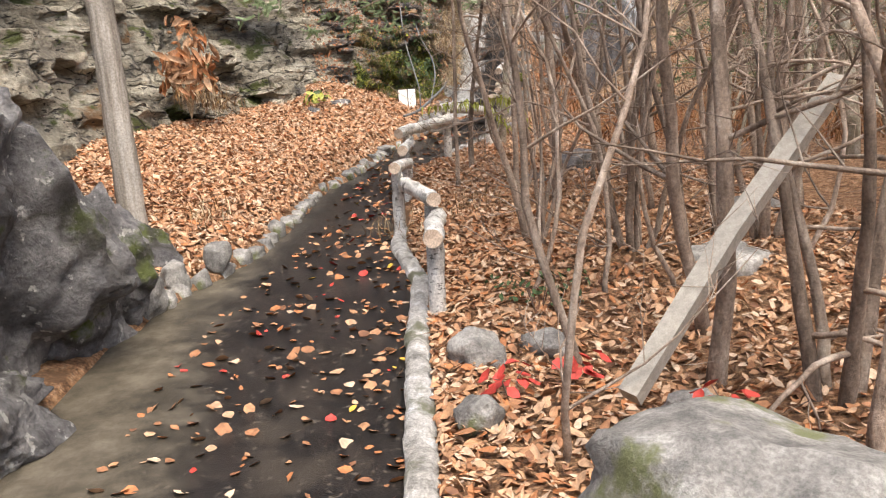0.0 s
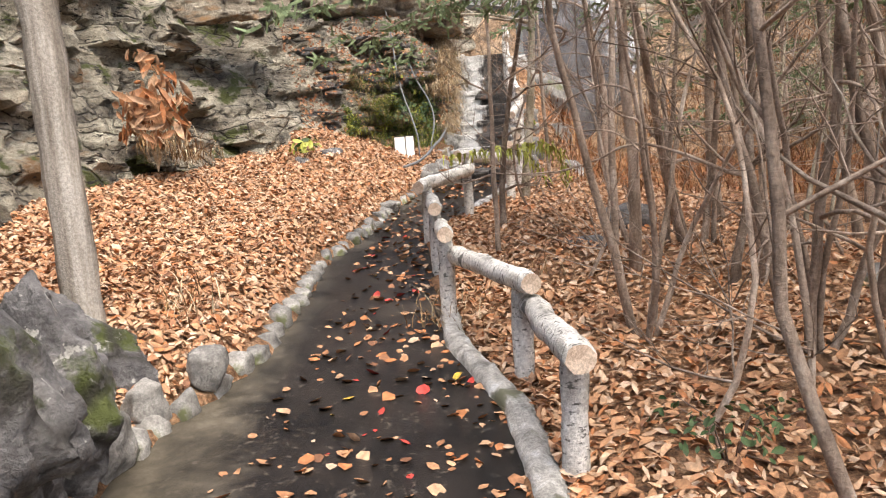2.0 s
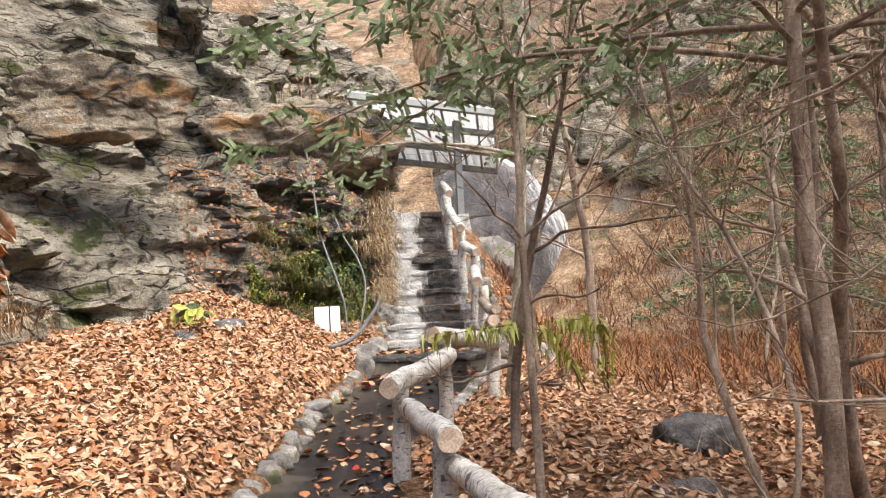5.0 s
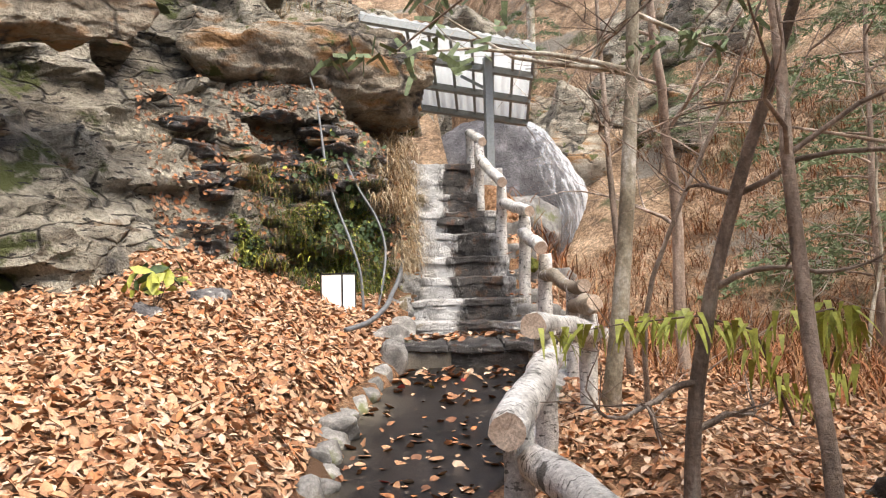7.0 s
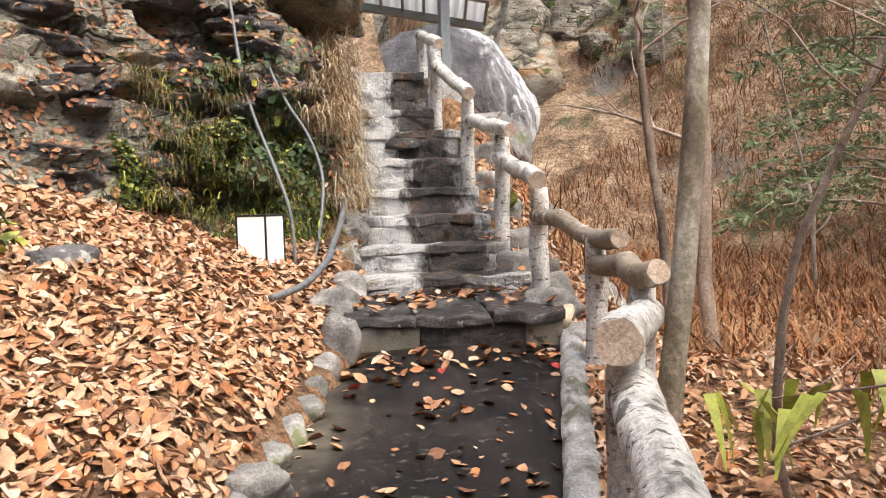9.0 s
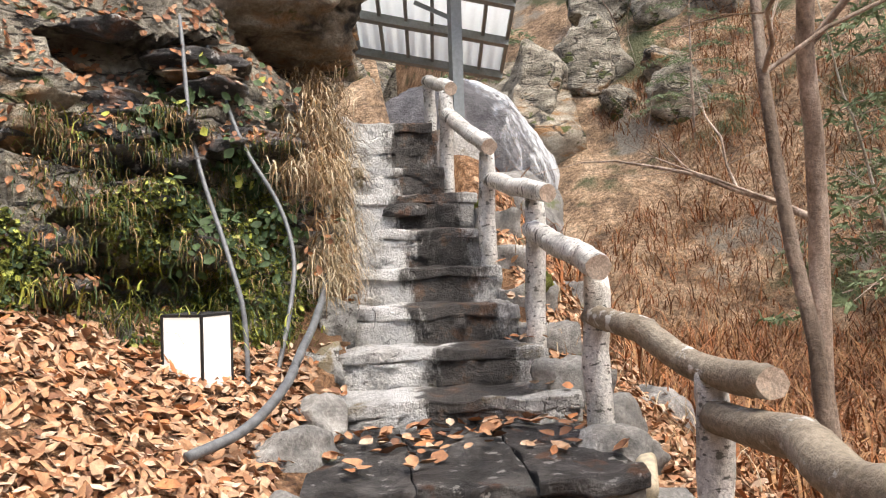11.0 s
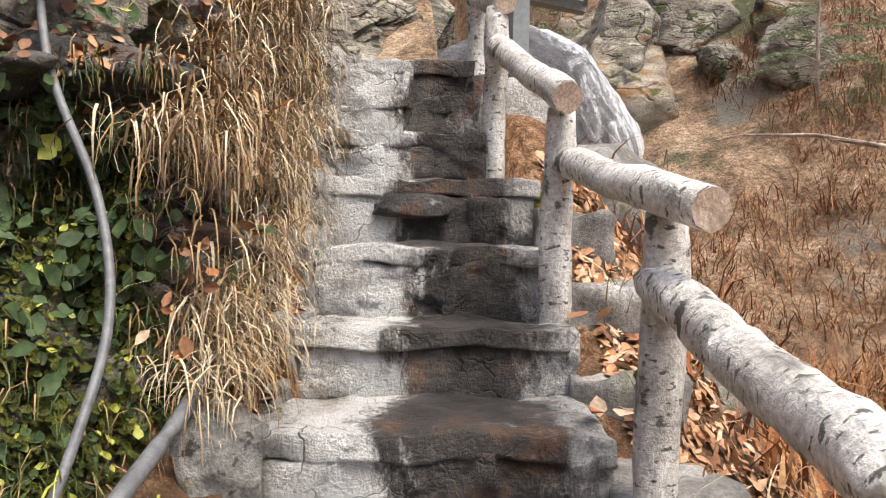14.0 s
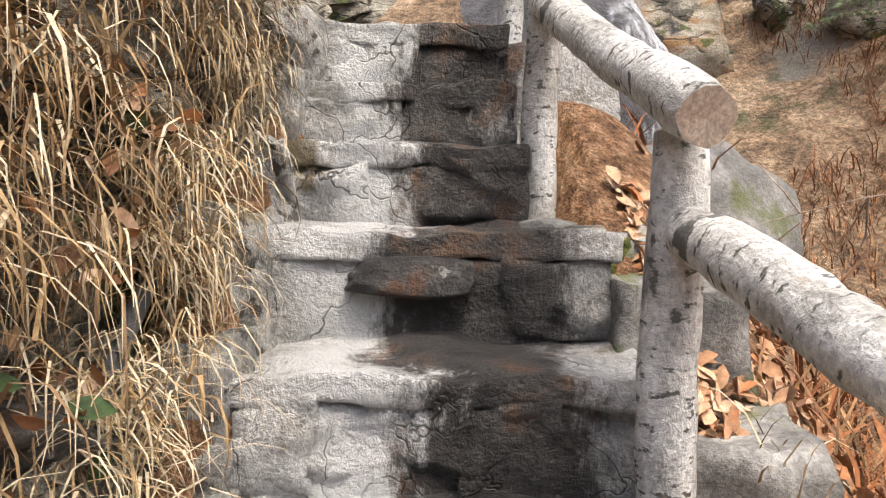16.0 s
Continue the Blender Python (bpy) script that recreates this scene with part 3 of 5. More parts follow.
def paving():
    """One sheet of path: dark asphalt, passing into pale cement along its inner side."""
    nt = MAT_ASPHALT.node_tree
    bs = nt.nodes["Principled BSDF"]
    dark = bs.inputs["Base Color"].links[0].from_socket
    co = nt.nodes.new("ShaderNodeTexCoord").outputs["Object"]
    at = nt.nodes.new("ShaderNodeAttribute")
    at.attribute_name = "cement"
    pale = ramp_node(nt, noise_node(nt, co, 5, 7, 0.7), [(0.2, (0.045, 0.038, 0.027)), (0.5, (0.085, 0.072, 0.052)), (0.8, (0.14, 0.12, 0.09))])
    ma = nt.nodes.new("ShaderNodeMath")
    ma.operation = "MULTIPLY_ADD"
    ma.inputs[1].default_value = 0.7
    nt.links.new(noise_node(nt, co, 2.5, 8, 0.7), ma.inputs[0]), nt.links.new(at.outputs["Fac"], ma.inputs[2])
    mr = nt.nodes.new("ShaderNodeMapRange")
    mr.inputs[1].default_value, mr.inputs[2].default_value = 0.22, 0.55
    nt.links.new(ma.outputs[0], mr.inputs[0])
    nt.links.new(mix_node(nt, mr.outputs[0], dark, pale), bs.inputs["Base Color"])
    rr = nt.nodes.new("ShaderNodeMapRange")
    rr.inputs[3].default_value, rr.inputs[4].default_value = 0.30, 0.8
    nt.links.new(mr.outputs[0], rr.inputs[0]), nt.links.new(rr.outputs[0], bs.inputs["Roughness"])
    bs.inputs["Specular IOR Level"].default_value = 0.22
    ob = strip("path", lambda y: left_x(y) - 0.1, lambda y: right_x(y) + 0.02, -6, 13.62, 0.08, 0.012, MAT_ASPHALT)
    layer = ob.data.attributes.new("cement", "FLOAT", "POINT")
    for v, d in zip(ob.data.vertices, layer.data):
        d.value = max(-1, min(1, asphalt_left(v.co.y) - v.co.x))
    return tagged(ob, "narrow dark wet asphalt footpath with a pale cement edge", "path", kind="structure")


paving()


# ---- cliff ----
def cliff():
    base = [Vector((x, y, 0)) for x, y in CLIFF_BASE]
    seg = [0]
    for a, b in zip(base, base[1:]):
        seg.append(seg[-1] + (b - a).length)
    xs, ys = [p.x for p in base], [p.y for p in base]
    s_list = []
    s = 0
    while s < seg[-1]:
        yy = np.interp(s, seg, ys)
        s_list.append(s)
        s += 0.055 if 9 < yy < 18.5 else 0.2
    rows = list(np.arange(-0.5, 4.4, 0.055)) + [4.6, 5.0, 5.6, 6.5, 7.8, 10, 14, 20, 30]
    verts = []
    for s in s_list:
        x, y = np.interp(s, seg, xs), np.interp(s, seg, ys)
        x2, y2 = np.interp(s + 0.6, seg, xs), np.interp(s + 0.6, seg, ys)
        x1, y1 = np.interp(s - 0.6, seg, xs), np.interp(s - 0.6, seg, ys)
        t = Vector((x2 - x1, y2 - y1, 0)).normalized()
        back = Vector((-t.y, t.x, 0))
        lean = lerp_table(y, [0, 11, 13.5, 14.8, 15.6, 16.5, 18, 30], [0.05, 0.12, 0.35, 0.75, 0.55, 0.5, 0.9, 0.9])
        foot = land(x, y)
        for h in rows:
            face = min(h, 4.4)
            over = max(0, h - 4.4)
            slope = lean * face + (0.55 * min(face, 1.7) - 0.12 * max(0, face - 1.7)) * smooth(14.9, 14.2, y)
            p = Vector((x, y, 0)) + back * (slope + over * 0.85) + Vector((0, 0, foot + h * (1 if h > 0 else 1)))
            # ledges: beds of rock that stand out over one another
            q = p + Vector((0.4 * grain(p, 0.6, 2, 3), 0, 0.25 * grain(p, 0.7, 3, 9)))
            bed = q.z * 2.9 + 0.45 * q.x
            k = bed - math.floor(bed)
            ledge = 0.30 * noise.cell(Vector((math.floor(bed) * 3.1, math.floor(q.x * 1.1 + q.y * 0.8 + math.floor(bed) * 0.37), 2.0))) + 0.07 * (k ** 3)
            blocky = 0.16 * noise.cell(Vector((q.x * 2.3 + q.y * 1.3, q.y * 0.6, q.z * 5.2)))
            amount = smooth(-0.5, 0.4, h) * (1 - 0.6 * smooth(4, 7, h))
            out = (ledge + 0.4 * blocky + 0.16 * grain(p, 0.7, 4, 1) + 0.035 * grain(p, 4, 4, 2)) * amount
            verts.append(p - back * out + Vector((0, 0, 0.05 * grain(p, 2.5, 3, 8))))
    n = len(rows)
    faces = [(i * n + k, (i + 1) * n + k, (i + 1) * n + k + 1, i * n + k + 1) for i in range(len(s_list) - 1) for k in range(n - 1)]
    idx = [1 if rows[k] > 4.5 else 0 for i in range(len(s_list) - 1) for k in range(n - 1)]
    return tagged(mesh_ob("cliff", verts, faces, [MAT_CLIFF, MAT_HILL], idx, smooth=False), "layered grey and brown cliff with mossy wet ledges", "cliff", kind="structure")


cliff()
big = rock("overhanging_boulder", (-0.1, 16.9, 3.0), (1.36, 1.0, 0.66), MAT_CLIFF_BROWN, 4, 6, 0.4, -8, 0.006, 0.25)
tagged(big, "large brown grey boulder overhanging the stairs", "boulder")
tagged(rock("cliff_block", (-2.25, 14.2, 2.95), (1.05, 0.8, 0.5), MAT_CLIFF_BROWN, 9, 6, 0.45, 10, 0.006, 0.3, True), "brown slab of rock jutting from the cliff", "boulder")

# ---- boulders beside the path ----
for at, size, seed, turn, lab in (((-2.8, 4.9, 0.0), (1.0, 1.1, 1.1), 21, 20, "massive dark grey boulder beside the path"),
                                  ((-2.72, 5.5, 0.02), (0.96, 1.1, 1.24), 28, 60, "dark grey boulder with moss beside the path"),
                                  ((-2.2, 6.2, -0.15), (0.38, 0.45, 0.56), 29, 35, "dark grey lump of rock against the boulder"),
                                  ((-2.28, 5.75, -0.3), (0.4, 0.58, 0.48), 23, 10, "smooth grey boulder at the path edge"),
                                  ((-2.45, 7.0, -0.12), (0.46, 0.5, 0.44), 27, 75, "grey boulder under the timber post"),
                                  ((-2.25, 4.35, -0.42), (0.36, 0.7, 0.52), 25, -15, "smooth grey boulder at the path edge"),
                                  ((-2.9, 3.3, -0.15), (0.85, 1.0, 0.95), 26, 40, "massive dark grey boulder beside the path")):
    tagged(rock("boulder", at, size, MAT_BOULDER, seed, 6, 0.5, turn, square=0.2, angular=True), lab, "boulder", "boulders beside the path")

# ---- stone kerbs ----
rnd = random.Random(5)
y = 6.35
while y < 13.3:
    big_one = rnd.random() < 0.3
    w = rnd.uniform(0.07, 0.12) * (1.25 if big_one else 1)
    y += w
    x = left_x(y) - 0.07
    tagged(rock("kerb_stone", (x + rnd.uniform(-0.02, 0.02), y, path_z(y) + 0.018 + rnd.uniform(-0.02, 0.02)), (rnd.uniform(0.07, 0.10), w * 1.0, rnd.uniform(0.06, 0.095) * (1.3 if big_one else 1)), MAT_STONE, rnd.randint(1, 999), 3, 0.35, rnd.uniform(-20, 20) - 12, square=0.5),
           "pale grey rough stone edging the path", "stone", "stones along the left kerb")
    y += w * rnd.uniform(0.85, 1.15)
for at, size, seed in (((-1.72, 7.05, -0.27), (0.10, 0.10, 0.15), 31), ((-1.95, 6.72, -0.33), (0.13, 0.12, 0.13), 32), ((-2.02, 6.3, -0.36), (0.14, 0.16, 0.17), 33), ((0.02, 13.5, 0.28), (0.07, 0.11, 0.17), 34), ((-0.55, 12.2, 0.08), (0.10, 0.12, 0.10), 36), ((-0.72, 11.75, 0.02), (0.08, 0.09, 0.08), 37)):
    tagged(rock("kerb_stone", at, size, MAT_STONE, seed, 4, 0.3, seed * 7, square=0.4), "grey round stone at the path edge", "stone", "stones along the left kerb")


def kerb(name, y0, y1, w, h, seed):
    """A rough hand-laid concrete kerb."""
    ys = np.arange(y0, y1, 0.05)
    prof = [(-0.5, -0.2), (-0.48, 0.6), (-0.3, 0.98), (0.0, 1.05), (0.3, 0.95), (0.5, 0.55), (0.52, -0.2)]
    verts, faces = [], []
    for yv in ys:
        for a, b in prof:
            j = 0.16 * noise.noise(Vector((a * 4, yv * 6, seed))) + 0.12 * noise.noise(Vector((a * 9, yv * 19, seed)))
            verts.append((right_x(yv) + w * 0.5 + a * w * (1 + j), yv, path_z(yv) + (b * h * (1 + 2 * j) if b > 0 else -0.12)))
    n = len(prof)
    for i in range(len(ys) - 1):
        for k in range(n - 1):
            faces.append((i * n + k, i * n + k + 1, (i + 1) * n + k + 1, (i + 1) * n + k))
    faces += [tuple(range(n)), tuple(range((len(ys) - 1) * n, len(ys) * n))[::-1]]
    return tagged(mesh_ob(name, verts, faces, MAT_KERB), "rough pale concrete kerb along the path", "kerb", kind="structure")


kerb("kerb_1", 0.0, 8.0, 0.13, 0.07, 1)
kerb("kerb_2", 11.6, 13.45, 0.15, 0.08, 2)

# ---- stairs ----
STAIR_X, STAIR_Y = Vector((0.97, -0.25, 0)).normalized(), Vector((0.25, 0.97, 0)).normalized()


def rough_block(name, centre, w, d, h, mat, seed, bulge=0.02, cuts=5):
    """A hewn stone: a box with worn edges and an uneven face, laid along the stairs."""
    bm = bmesh.new()
    bmesh.ops.create_cube(bm, size=1)
    bmesh.ops.subdivide_edges(bm, edges=bm.edges[:], cuts=cuts, use_grid_fill=True)
    for v in bm.verts:
        p = v.co
        q = Vector((p.x * w, p.y * d, p.z * h))
        m = sum(max(0, abs(c) - 0.36) for c in p)
        q *= 1 - 0.10 * max(0, m - 0.14)
        s = Vector((seed * 1.3, seed * 2.1, 0))
        q += bulge * Vector((noise.noise(q * 5 + s), noise.noise(q * 6 + s * 2), noise.noise(q * 5 - s))) + bulge * 0.5 * Vector((0, noise.noise(q * 18 + s), noise.noise(q * 15 - s)))
        v.co = STAIR_X * q.x + STAIR_Y * q.y + Vector((0, 0, q.z)) + Vector(centre)
    me = bpy.data.meshes.new(name)
    bm.to_mesh(me)
    bm.free()
    me.materials.append(mat)
    me.polygons.foreach_set("use_smooth", [True] * len(me.polygons))
    return new(name, me)


stairs = tagged(new("stairs"), "steep narrow stone stairs, whitewashed and stained black by water", "stairs", kind="structure")
TREADS = [(14.5, 0.49), (14.92, 0.67), (15.28, 0.87), (15.75, 1.08), (16.08, 1.33), (16.44, 1.595), (16.74, 1.81), (17.02, 2.01), (17.3, 2.245)]


def stair_mid(y):
    return lerp_table(y, [13.5, 14.5, 15.8, 17.2, 17.5], [0.62, 0.90, 1.26, 1.55, 1.6])


def step_span(i):
    """Half the width of a step, and its middle: the upper steps draw in on the railing's side."""
    half = lerp_table(i, [0, 1, 2, 3, 6, 8], [0.60, 0.52, 0.45, 0.44, 0.42, 0.41])
    draw = 0.085 if i >= 6 else 0.0
    return half - draw, Vector((stair_mid(TREADS[i][0]), TREADS[i][0], 0)) - STAIR_X * draw


rnd = random.Random(8)
for i, (ty, tz) in enumerate(TREADS):
    below = 0.36 if i == 0 else TREADS[i - 1][1]
    deep = (TREADS[i + 1][0] - ty if i + 1 < len(TREADS) else 0.5) + 0.12
    half, mid = step_span(i)
    slab_h = 0.055 + 0.02 * rnd.random()
    c = mid + STAIR_Y * (deep / 2 + 0.008) + Vector((0, 0, tz - slab_h / 2))
    child(rough_block("tread", c, half * 2 + 0.03, deep, slab_h, MAT_STAIRS, i * 7, 0.024, 22), stairs)
    # the riser: uneven stones set in mortar under the tread
    rh = tz - slab_h - below + 0.03
    c = mid + STAIR_Y * (0.018 + deep / 2 + 0.03) + Vector((0, 0, tz - slab_h - 0.30))
    child(rough_block("mortar", c, half * 2 + 0.01, deep + 0.06, 0.62, MAT_STAIRS, i + 3, 0.03, 18), stairs)
    a = -half + 0.01
    while a < half - 0.03:
        w = min(rnd.uniform(0.14, 0.36), half - a)
        if half - a - w < 0.09:
            w = half - a
        c = mid + STAIR_X * (a + w / 2) + STAIR_Y * (0.118 + rnd.uniform(-0.014, 0.02)) + Vector((rnd.uniform(-0.01, 0.01), 0, below + rh / 2 - 0.015 + rnd.uniform(-0.012, 0.012)))
        child(rough_block("stone", c, w + 0.015, 0.2, rh * rnd.uniform(0.85, 1.05), MAT_STAIRS, i * 13 + int(a * 50), 0.05, 9), stairs)
        a += w
oval = rock("oval_stone", (stair_mid(16.44) - 0.06, 16.47, 1.48), (0.215, 0.075, 0.055), MAT_WET, 77, 4, 0.12, -14)
child(tagged(oval, "long oval stone in the riser"), stairs)
# the landing above
c = Vector((stair_mid(17.2) + 0.25, 18.1, 1.85))
child(rough_block("landing", c, 1.3, 1.3, 0.7, MAT_STAIRS, 90, 0.04, 16), stairs)
# left stringer of cement and low walls of stone on the right side
for i, (ty, tz) in enumerate(TREADS[1:], 1):
    half, mid = step_span(i)
    c = mid - STAIR_X * (half + 0.07) + STAIR_Y * 0.15 + Vector((0, 0, tz - 0.2))
    child(rough_block("stringer", c, 0.17, 0.42, 0.46, MAT_STEP, i + 40, 0.07, 10), stairs)
    c = mid + STAIR_X * (half + 0.16) + STAIR_Y * 0.12 + Vector((0, 0, min(tz, 1.72) - 0.36))
    child(rough_block("side_stone", c, 0.36, 0.36, 0.46, MAT_STONE, i + 60, 0.045, 7), stairs)

# the platform at the foot: two concrete blocks, one of them wet and black
step = tagged(new("platform"), "low concrete platform step, half of its face wet black", "step", kind="structure")
fm = Vector((0.63, 13.56, 0))
child(tagged(rough_block("block", fm + STAIR_X * -0.36 + STAIR_Y * 0.1 + Vector((0, 0, 0.22)), 0.37, 0.2, 0.24, MAT_CEMENT_PATH, 1, 0.006), "dry pale concrete block"), step)
child(tagged(rough_block("block", fm + STAIR_X * 0.10 + STAIR_Y * 0.1 + Vector((0, 0, 0.22)), 0.55, 0.2, 0.24, MAT_WET, 2, 0.006), "wet black concrete block"), step)
child(rough_block("block", fm + STAIR_X * 0.47 + STAIR_Y * 0.1 + Vector((0, 0, 0.22)), 0.2, 0.2, 0.24, MAT_CEMENT_PATH, 3, 0.006), step)
for k, (a, b) in enumerate(((-0.57, -0.2), (-0.19, 0.2), (0.21, 0.6))):
    child(rough_block("slab", fm + STAIR_X * ((a + b) / 2) + STAIR_Y * 0.5 + Vector((0, 0, 0.35)), b - a, 1.05, 0.05, MAT_WET, 20 + k, 0.03, 10), step)
for at, size, seed in (((1.33, 13.85, 0.33), (0.17, 0.2, 0.14), 51), ((1.55, 14.2, 0.35), (0.16, 0.16, 0.17), 52), ((1.55, 14.62, 0.45), (0.2, 0.18, 0.2), 53), ((0.12, 14.1, 0.4), (0.1, 0.25, 0.12), 54), ((1.3, 13.45, 0.2), (0.13, 0.16, 0.12), 55), ((0.3, 14.55, 0.45), (0.16, 0.13, 0.11), 56)):
    tagged(rock("stair_stone", at, size, MAT_STONE, seed, 4, 0.35, seed * 9, square=0.4), "rough grey stone beside the platform", "stone", "stones beside the stairs")
v, f = tube_data([(1.18, 13.42, 0.33), (1.4, 13.75, 0.34)], [0.04, 0.04], 12)
tagged(mesh_ob("drain_pipe", v, f, MAT_CREAM), "short cream plastic pipe end beside the platform", "pipe")

# ---- log railing ----
POSTS = [(-0.23, 5.75, 0.0, -0.52), (-0.2, 6.75, 0.09, -0.48), (-0.41, 7.92, 0.21, -0.44), (-0.33, 9.3, 0.27, -0.3), (-0.28, 10.42, 0.40, -0.2), (0.24, 11.42, 0.61, -0.06), (0.86, 12.26, 0.65, 0.02),
         (1.12, 13.0, 0.80, 0.15), (1.36, 14.02, 1.05, 0.42), (1.60, 15.05, 1.46, 0.55), (1.70, 15.9, 1.83, 1.08), (1.82, 16.93, 2.45, 1.6), (2.02, 17.86, 2.78, 2.1)]
railing = tagged(new("log_railing"), "rustic railing of whitewashed round logs along path and stairs", "railing")


def log(name, a, b, r, seed, mat=None, bend=0.012):
    a, b = Vector(a), Vector(b)
    n = max(6, int((b - a).length / 0.07))
    pts, rr = [], []
    for i in range(n + 1):
        k = i / n
        pts.append(a.lerp(b, k) + Vector((noise.noise(Vector((seed, k * 3, 0))), noise.noise(Vector((seed, k * 3, 5))), noise.noise(Vector((seed, k * 3, 9))))) * bend)
        rr.append(r * (1 + 0.07 * noise.noise(Vector((seed * 2, k * 7, 2)))) * (0.9 if i in (0, n) else 1))
    v, f = tube_data(pts, rr, 14, True, 0.16, seed)
    # run the grain along the log
    d = (b - a).to_track_quat("Z", "Y").to_matrix().to_4x4()
    m = Matrix.Translation(a) @ d
    inv = m.inverted()
    ob = mesh_ob(name, [inv @ p for p in v], f, [mat or MAT_LOG, MAT_LOG_END], [0] * (len(f) - 2) + [1, 1])
    for face in (ob.data.polygons[-1], ob.data.polygons[-2]):
        face.use_smooth = False
    ob.matrix_world = m
    return ob


for i, (x, yv, top, foot) in enumerate(POSTS):
    child(log("post", (x, yv, foot - 0.15), (x + 0.01, yv, top - 0.02), 0.05 if i < 8 else 0.055, i + 3.3), railing)
# along the path each rail follows from its posts; by the stairs every log hangs at its own height
for i in range(6):
    x0, y0, z0, _ = POSTS[i]
    x1, y1, z1, _ = POSTS[i + 1]
    d = Vector((x1 - x0, y1 - y0, 0)).normalized() * 0.17
    slope = (z1 - 0.13 - z0) / (Vector((x1 - x0, y1 - y0, 0)).length)
    child(log("rail", (x0 - d.x, y0 - d.y, z0 - slope * d.length), (x1 + 0.05, y1 + 0.02, z1 - 0.13), (0.058, 0.055, 0.05, 0.055, 0.062, 0.062)[i], i + 11.1, None, 0.015), railing)
STAIR_RAILS = [((0.82, 12.1, 0.68), (1.13, 13.0, 0.66), 0.05, MAT_LOG_BROWN, 0.05), ((1.05, 12.68, 0.79), (1.36, 14.05, 0.86), 0.045, MAT_LOG_BROWN, 0.07),
               ((1.23, 13.75, 1.07), (1.60, 15.08, 1.27), 0.055, None, 0.012), ((1.55, 14.78, 1.44), (1.72, 15.95, 1.65), 0.052, None, 0.02),
               ((1.66, 15.74, 1.82), (1.84, 17.0, 2.28), 0.055, None, 0.012), ((1.85, 16.85, 2.44), (2.05, 18.0, 2.76), 0.055, None, 0.012)]
for i, (a, b, rad, mat, bend) in enumerate(STAIR_RAILS):
    child(log("rail", a, b, rad, i + 31.7, mat, bend), railing)

# ---- timber post with beam ----
def timber(name, a, b, w, seed):
    v, f = tube_data([Vector(a).lerp(Vector(b), k / 14) + 0.01 * Vector((noise.noise(Vector((k * 0.4, seed, 0))), noise.noise(Vector((k * 0.4, seed, 4))), 0)) for k in range(15)], [w * 0.62 * (1 + 0.06 * noise.noise(Vector((k, seed, 3)))) for k in range(15)], 10, True, 0.22, seed)
    return mesh_ob(name, v, f, MAT_POST)


gate = tagged(new("timber_post"), "grey weathered timber post with a crossbeam", "post")
gate.location = (-2.34, 7.28, -0.3)
for ob in (timber("post", (0, 0, 0.0), (-0.03, 0, 2.05), 0.15, 2), timber("beam", (-2.2, 0.15, 2.12), (0.18, 0, 2.1), 0.14, 5)):
    child(ob, gate)

# ---- paper lantern ----
lantern = tagged(new("floor_lantern"), "square white paper lantern in a thin black frame on leaves", "lantern")
w, h = 0.20, 0.40
def box(name, a, b, mat):
    (x0, y0, z0), (x1, y1, z1) = a, b
    bm = bmesh.new()
    bmesh.ops.create_cube(bm, size=1)
    for vv in bm.verts:
        vv.co = Vector(((x0 + x1) / 2 + vv.co.x * (x1 - x0), (y0 + y1) / 2 + vv.co.y * (y1 - y0), (z0 + z1) / 2 + vv.co.z * (z1 - z0)))
    bmesh.ops.bevel(bm, geom=bm.edges[:], offset=min(0.003, min(x1 - x0, y1 - y0, z1 - z0) * 0.15), segments=1, affect="EDGES")
    me = bpy.data.meshes.new(name)
    bm.to_mesh(me)
    bm.free()
    me.materials.append(mat)
    return new(name, me)


child(box("shade", (-w / 2, -w / 2, 0.012), (w / 2, w / 2, h - 0.012), MAT_PAPER), lantern)
e = w / 2
for sx in (-1, 1):
    for sy in (-1, 1):
        child(box("frame_bar", (sx * e - 0.006, sy * e - 0.006, 0), (sx * e + 0.006, sy * e + 0.006, h), MAT_BLACK), lantern)
for z in (0.0, h - 0.012):
    for s in (-1, 1):
        child(box("frame_bar", (-e, s * e - 0.0065, z), (e, s * e + 0.0065, z + 0.013), MAT_BLACK), lantern)
        child(box("frame_bar", (s * e - 0.0065, -e, z), (s * e + 0.0065, e, z + 0.013), MAT_BLACK), lantern)
lantern.matrix_world = pose(-0.16, 14.74, 0.52, 0, 0, 49)

# ---- cables and pipe by the stairs ----
def cable(name, pts, r, mat, label):
    pts = [Vector(p) for p in pts]
    fine = []
    for i in range(len(pts) - 1):
        p0, p1, p2, p3 = pts[max(i - 1, 0)], pts[i], pts[i + 1], pts[min(i + 2, len(pts) - 1)]
        for k in range(8):
            t = k / 8
            fine.append(0.5 * (2 * p1 + (p2 - p0) * t + (2 * p0 - 5 * p1 + 4 * p2 - p3) * t * t + (3 * p1 - p0 - 3 * p2 + p3) * t ** 3))
    fine.append(pts[-1])
    v, f = tube_data(fine, [r] * len(fine), 8)
    return tagged(mesh_ob(name, v, f, mat), label, "cable")


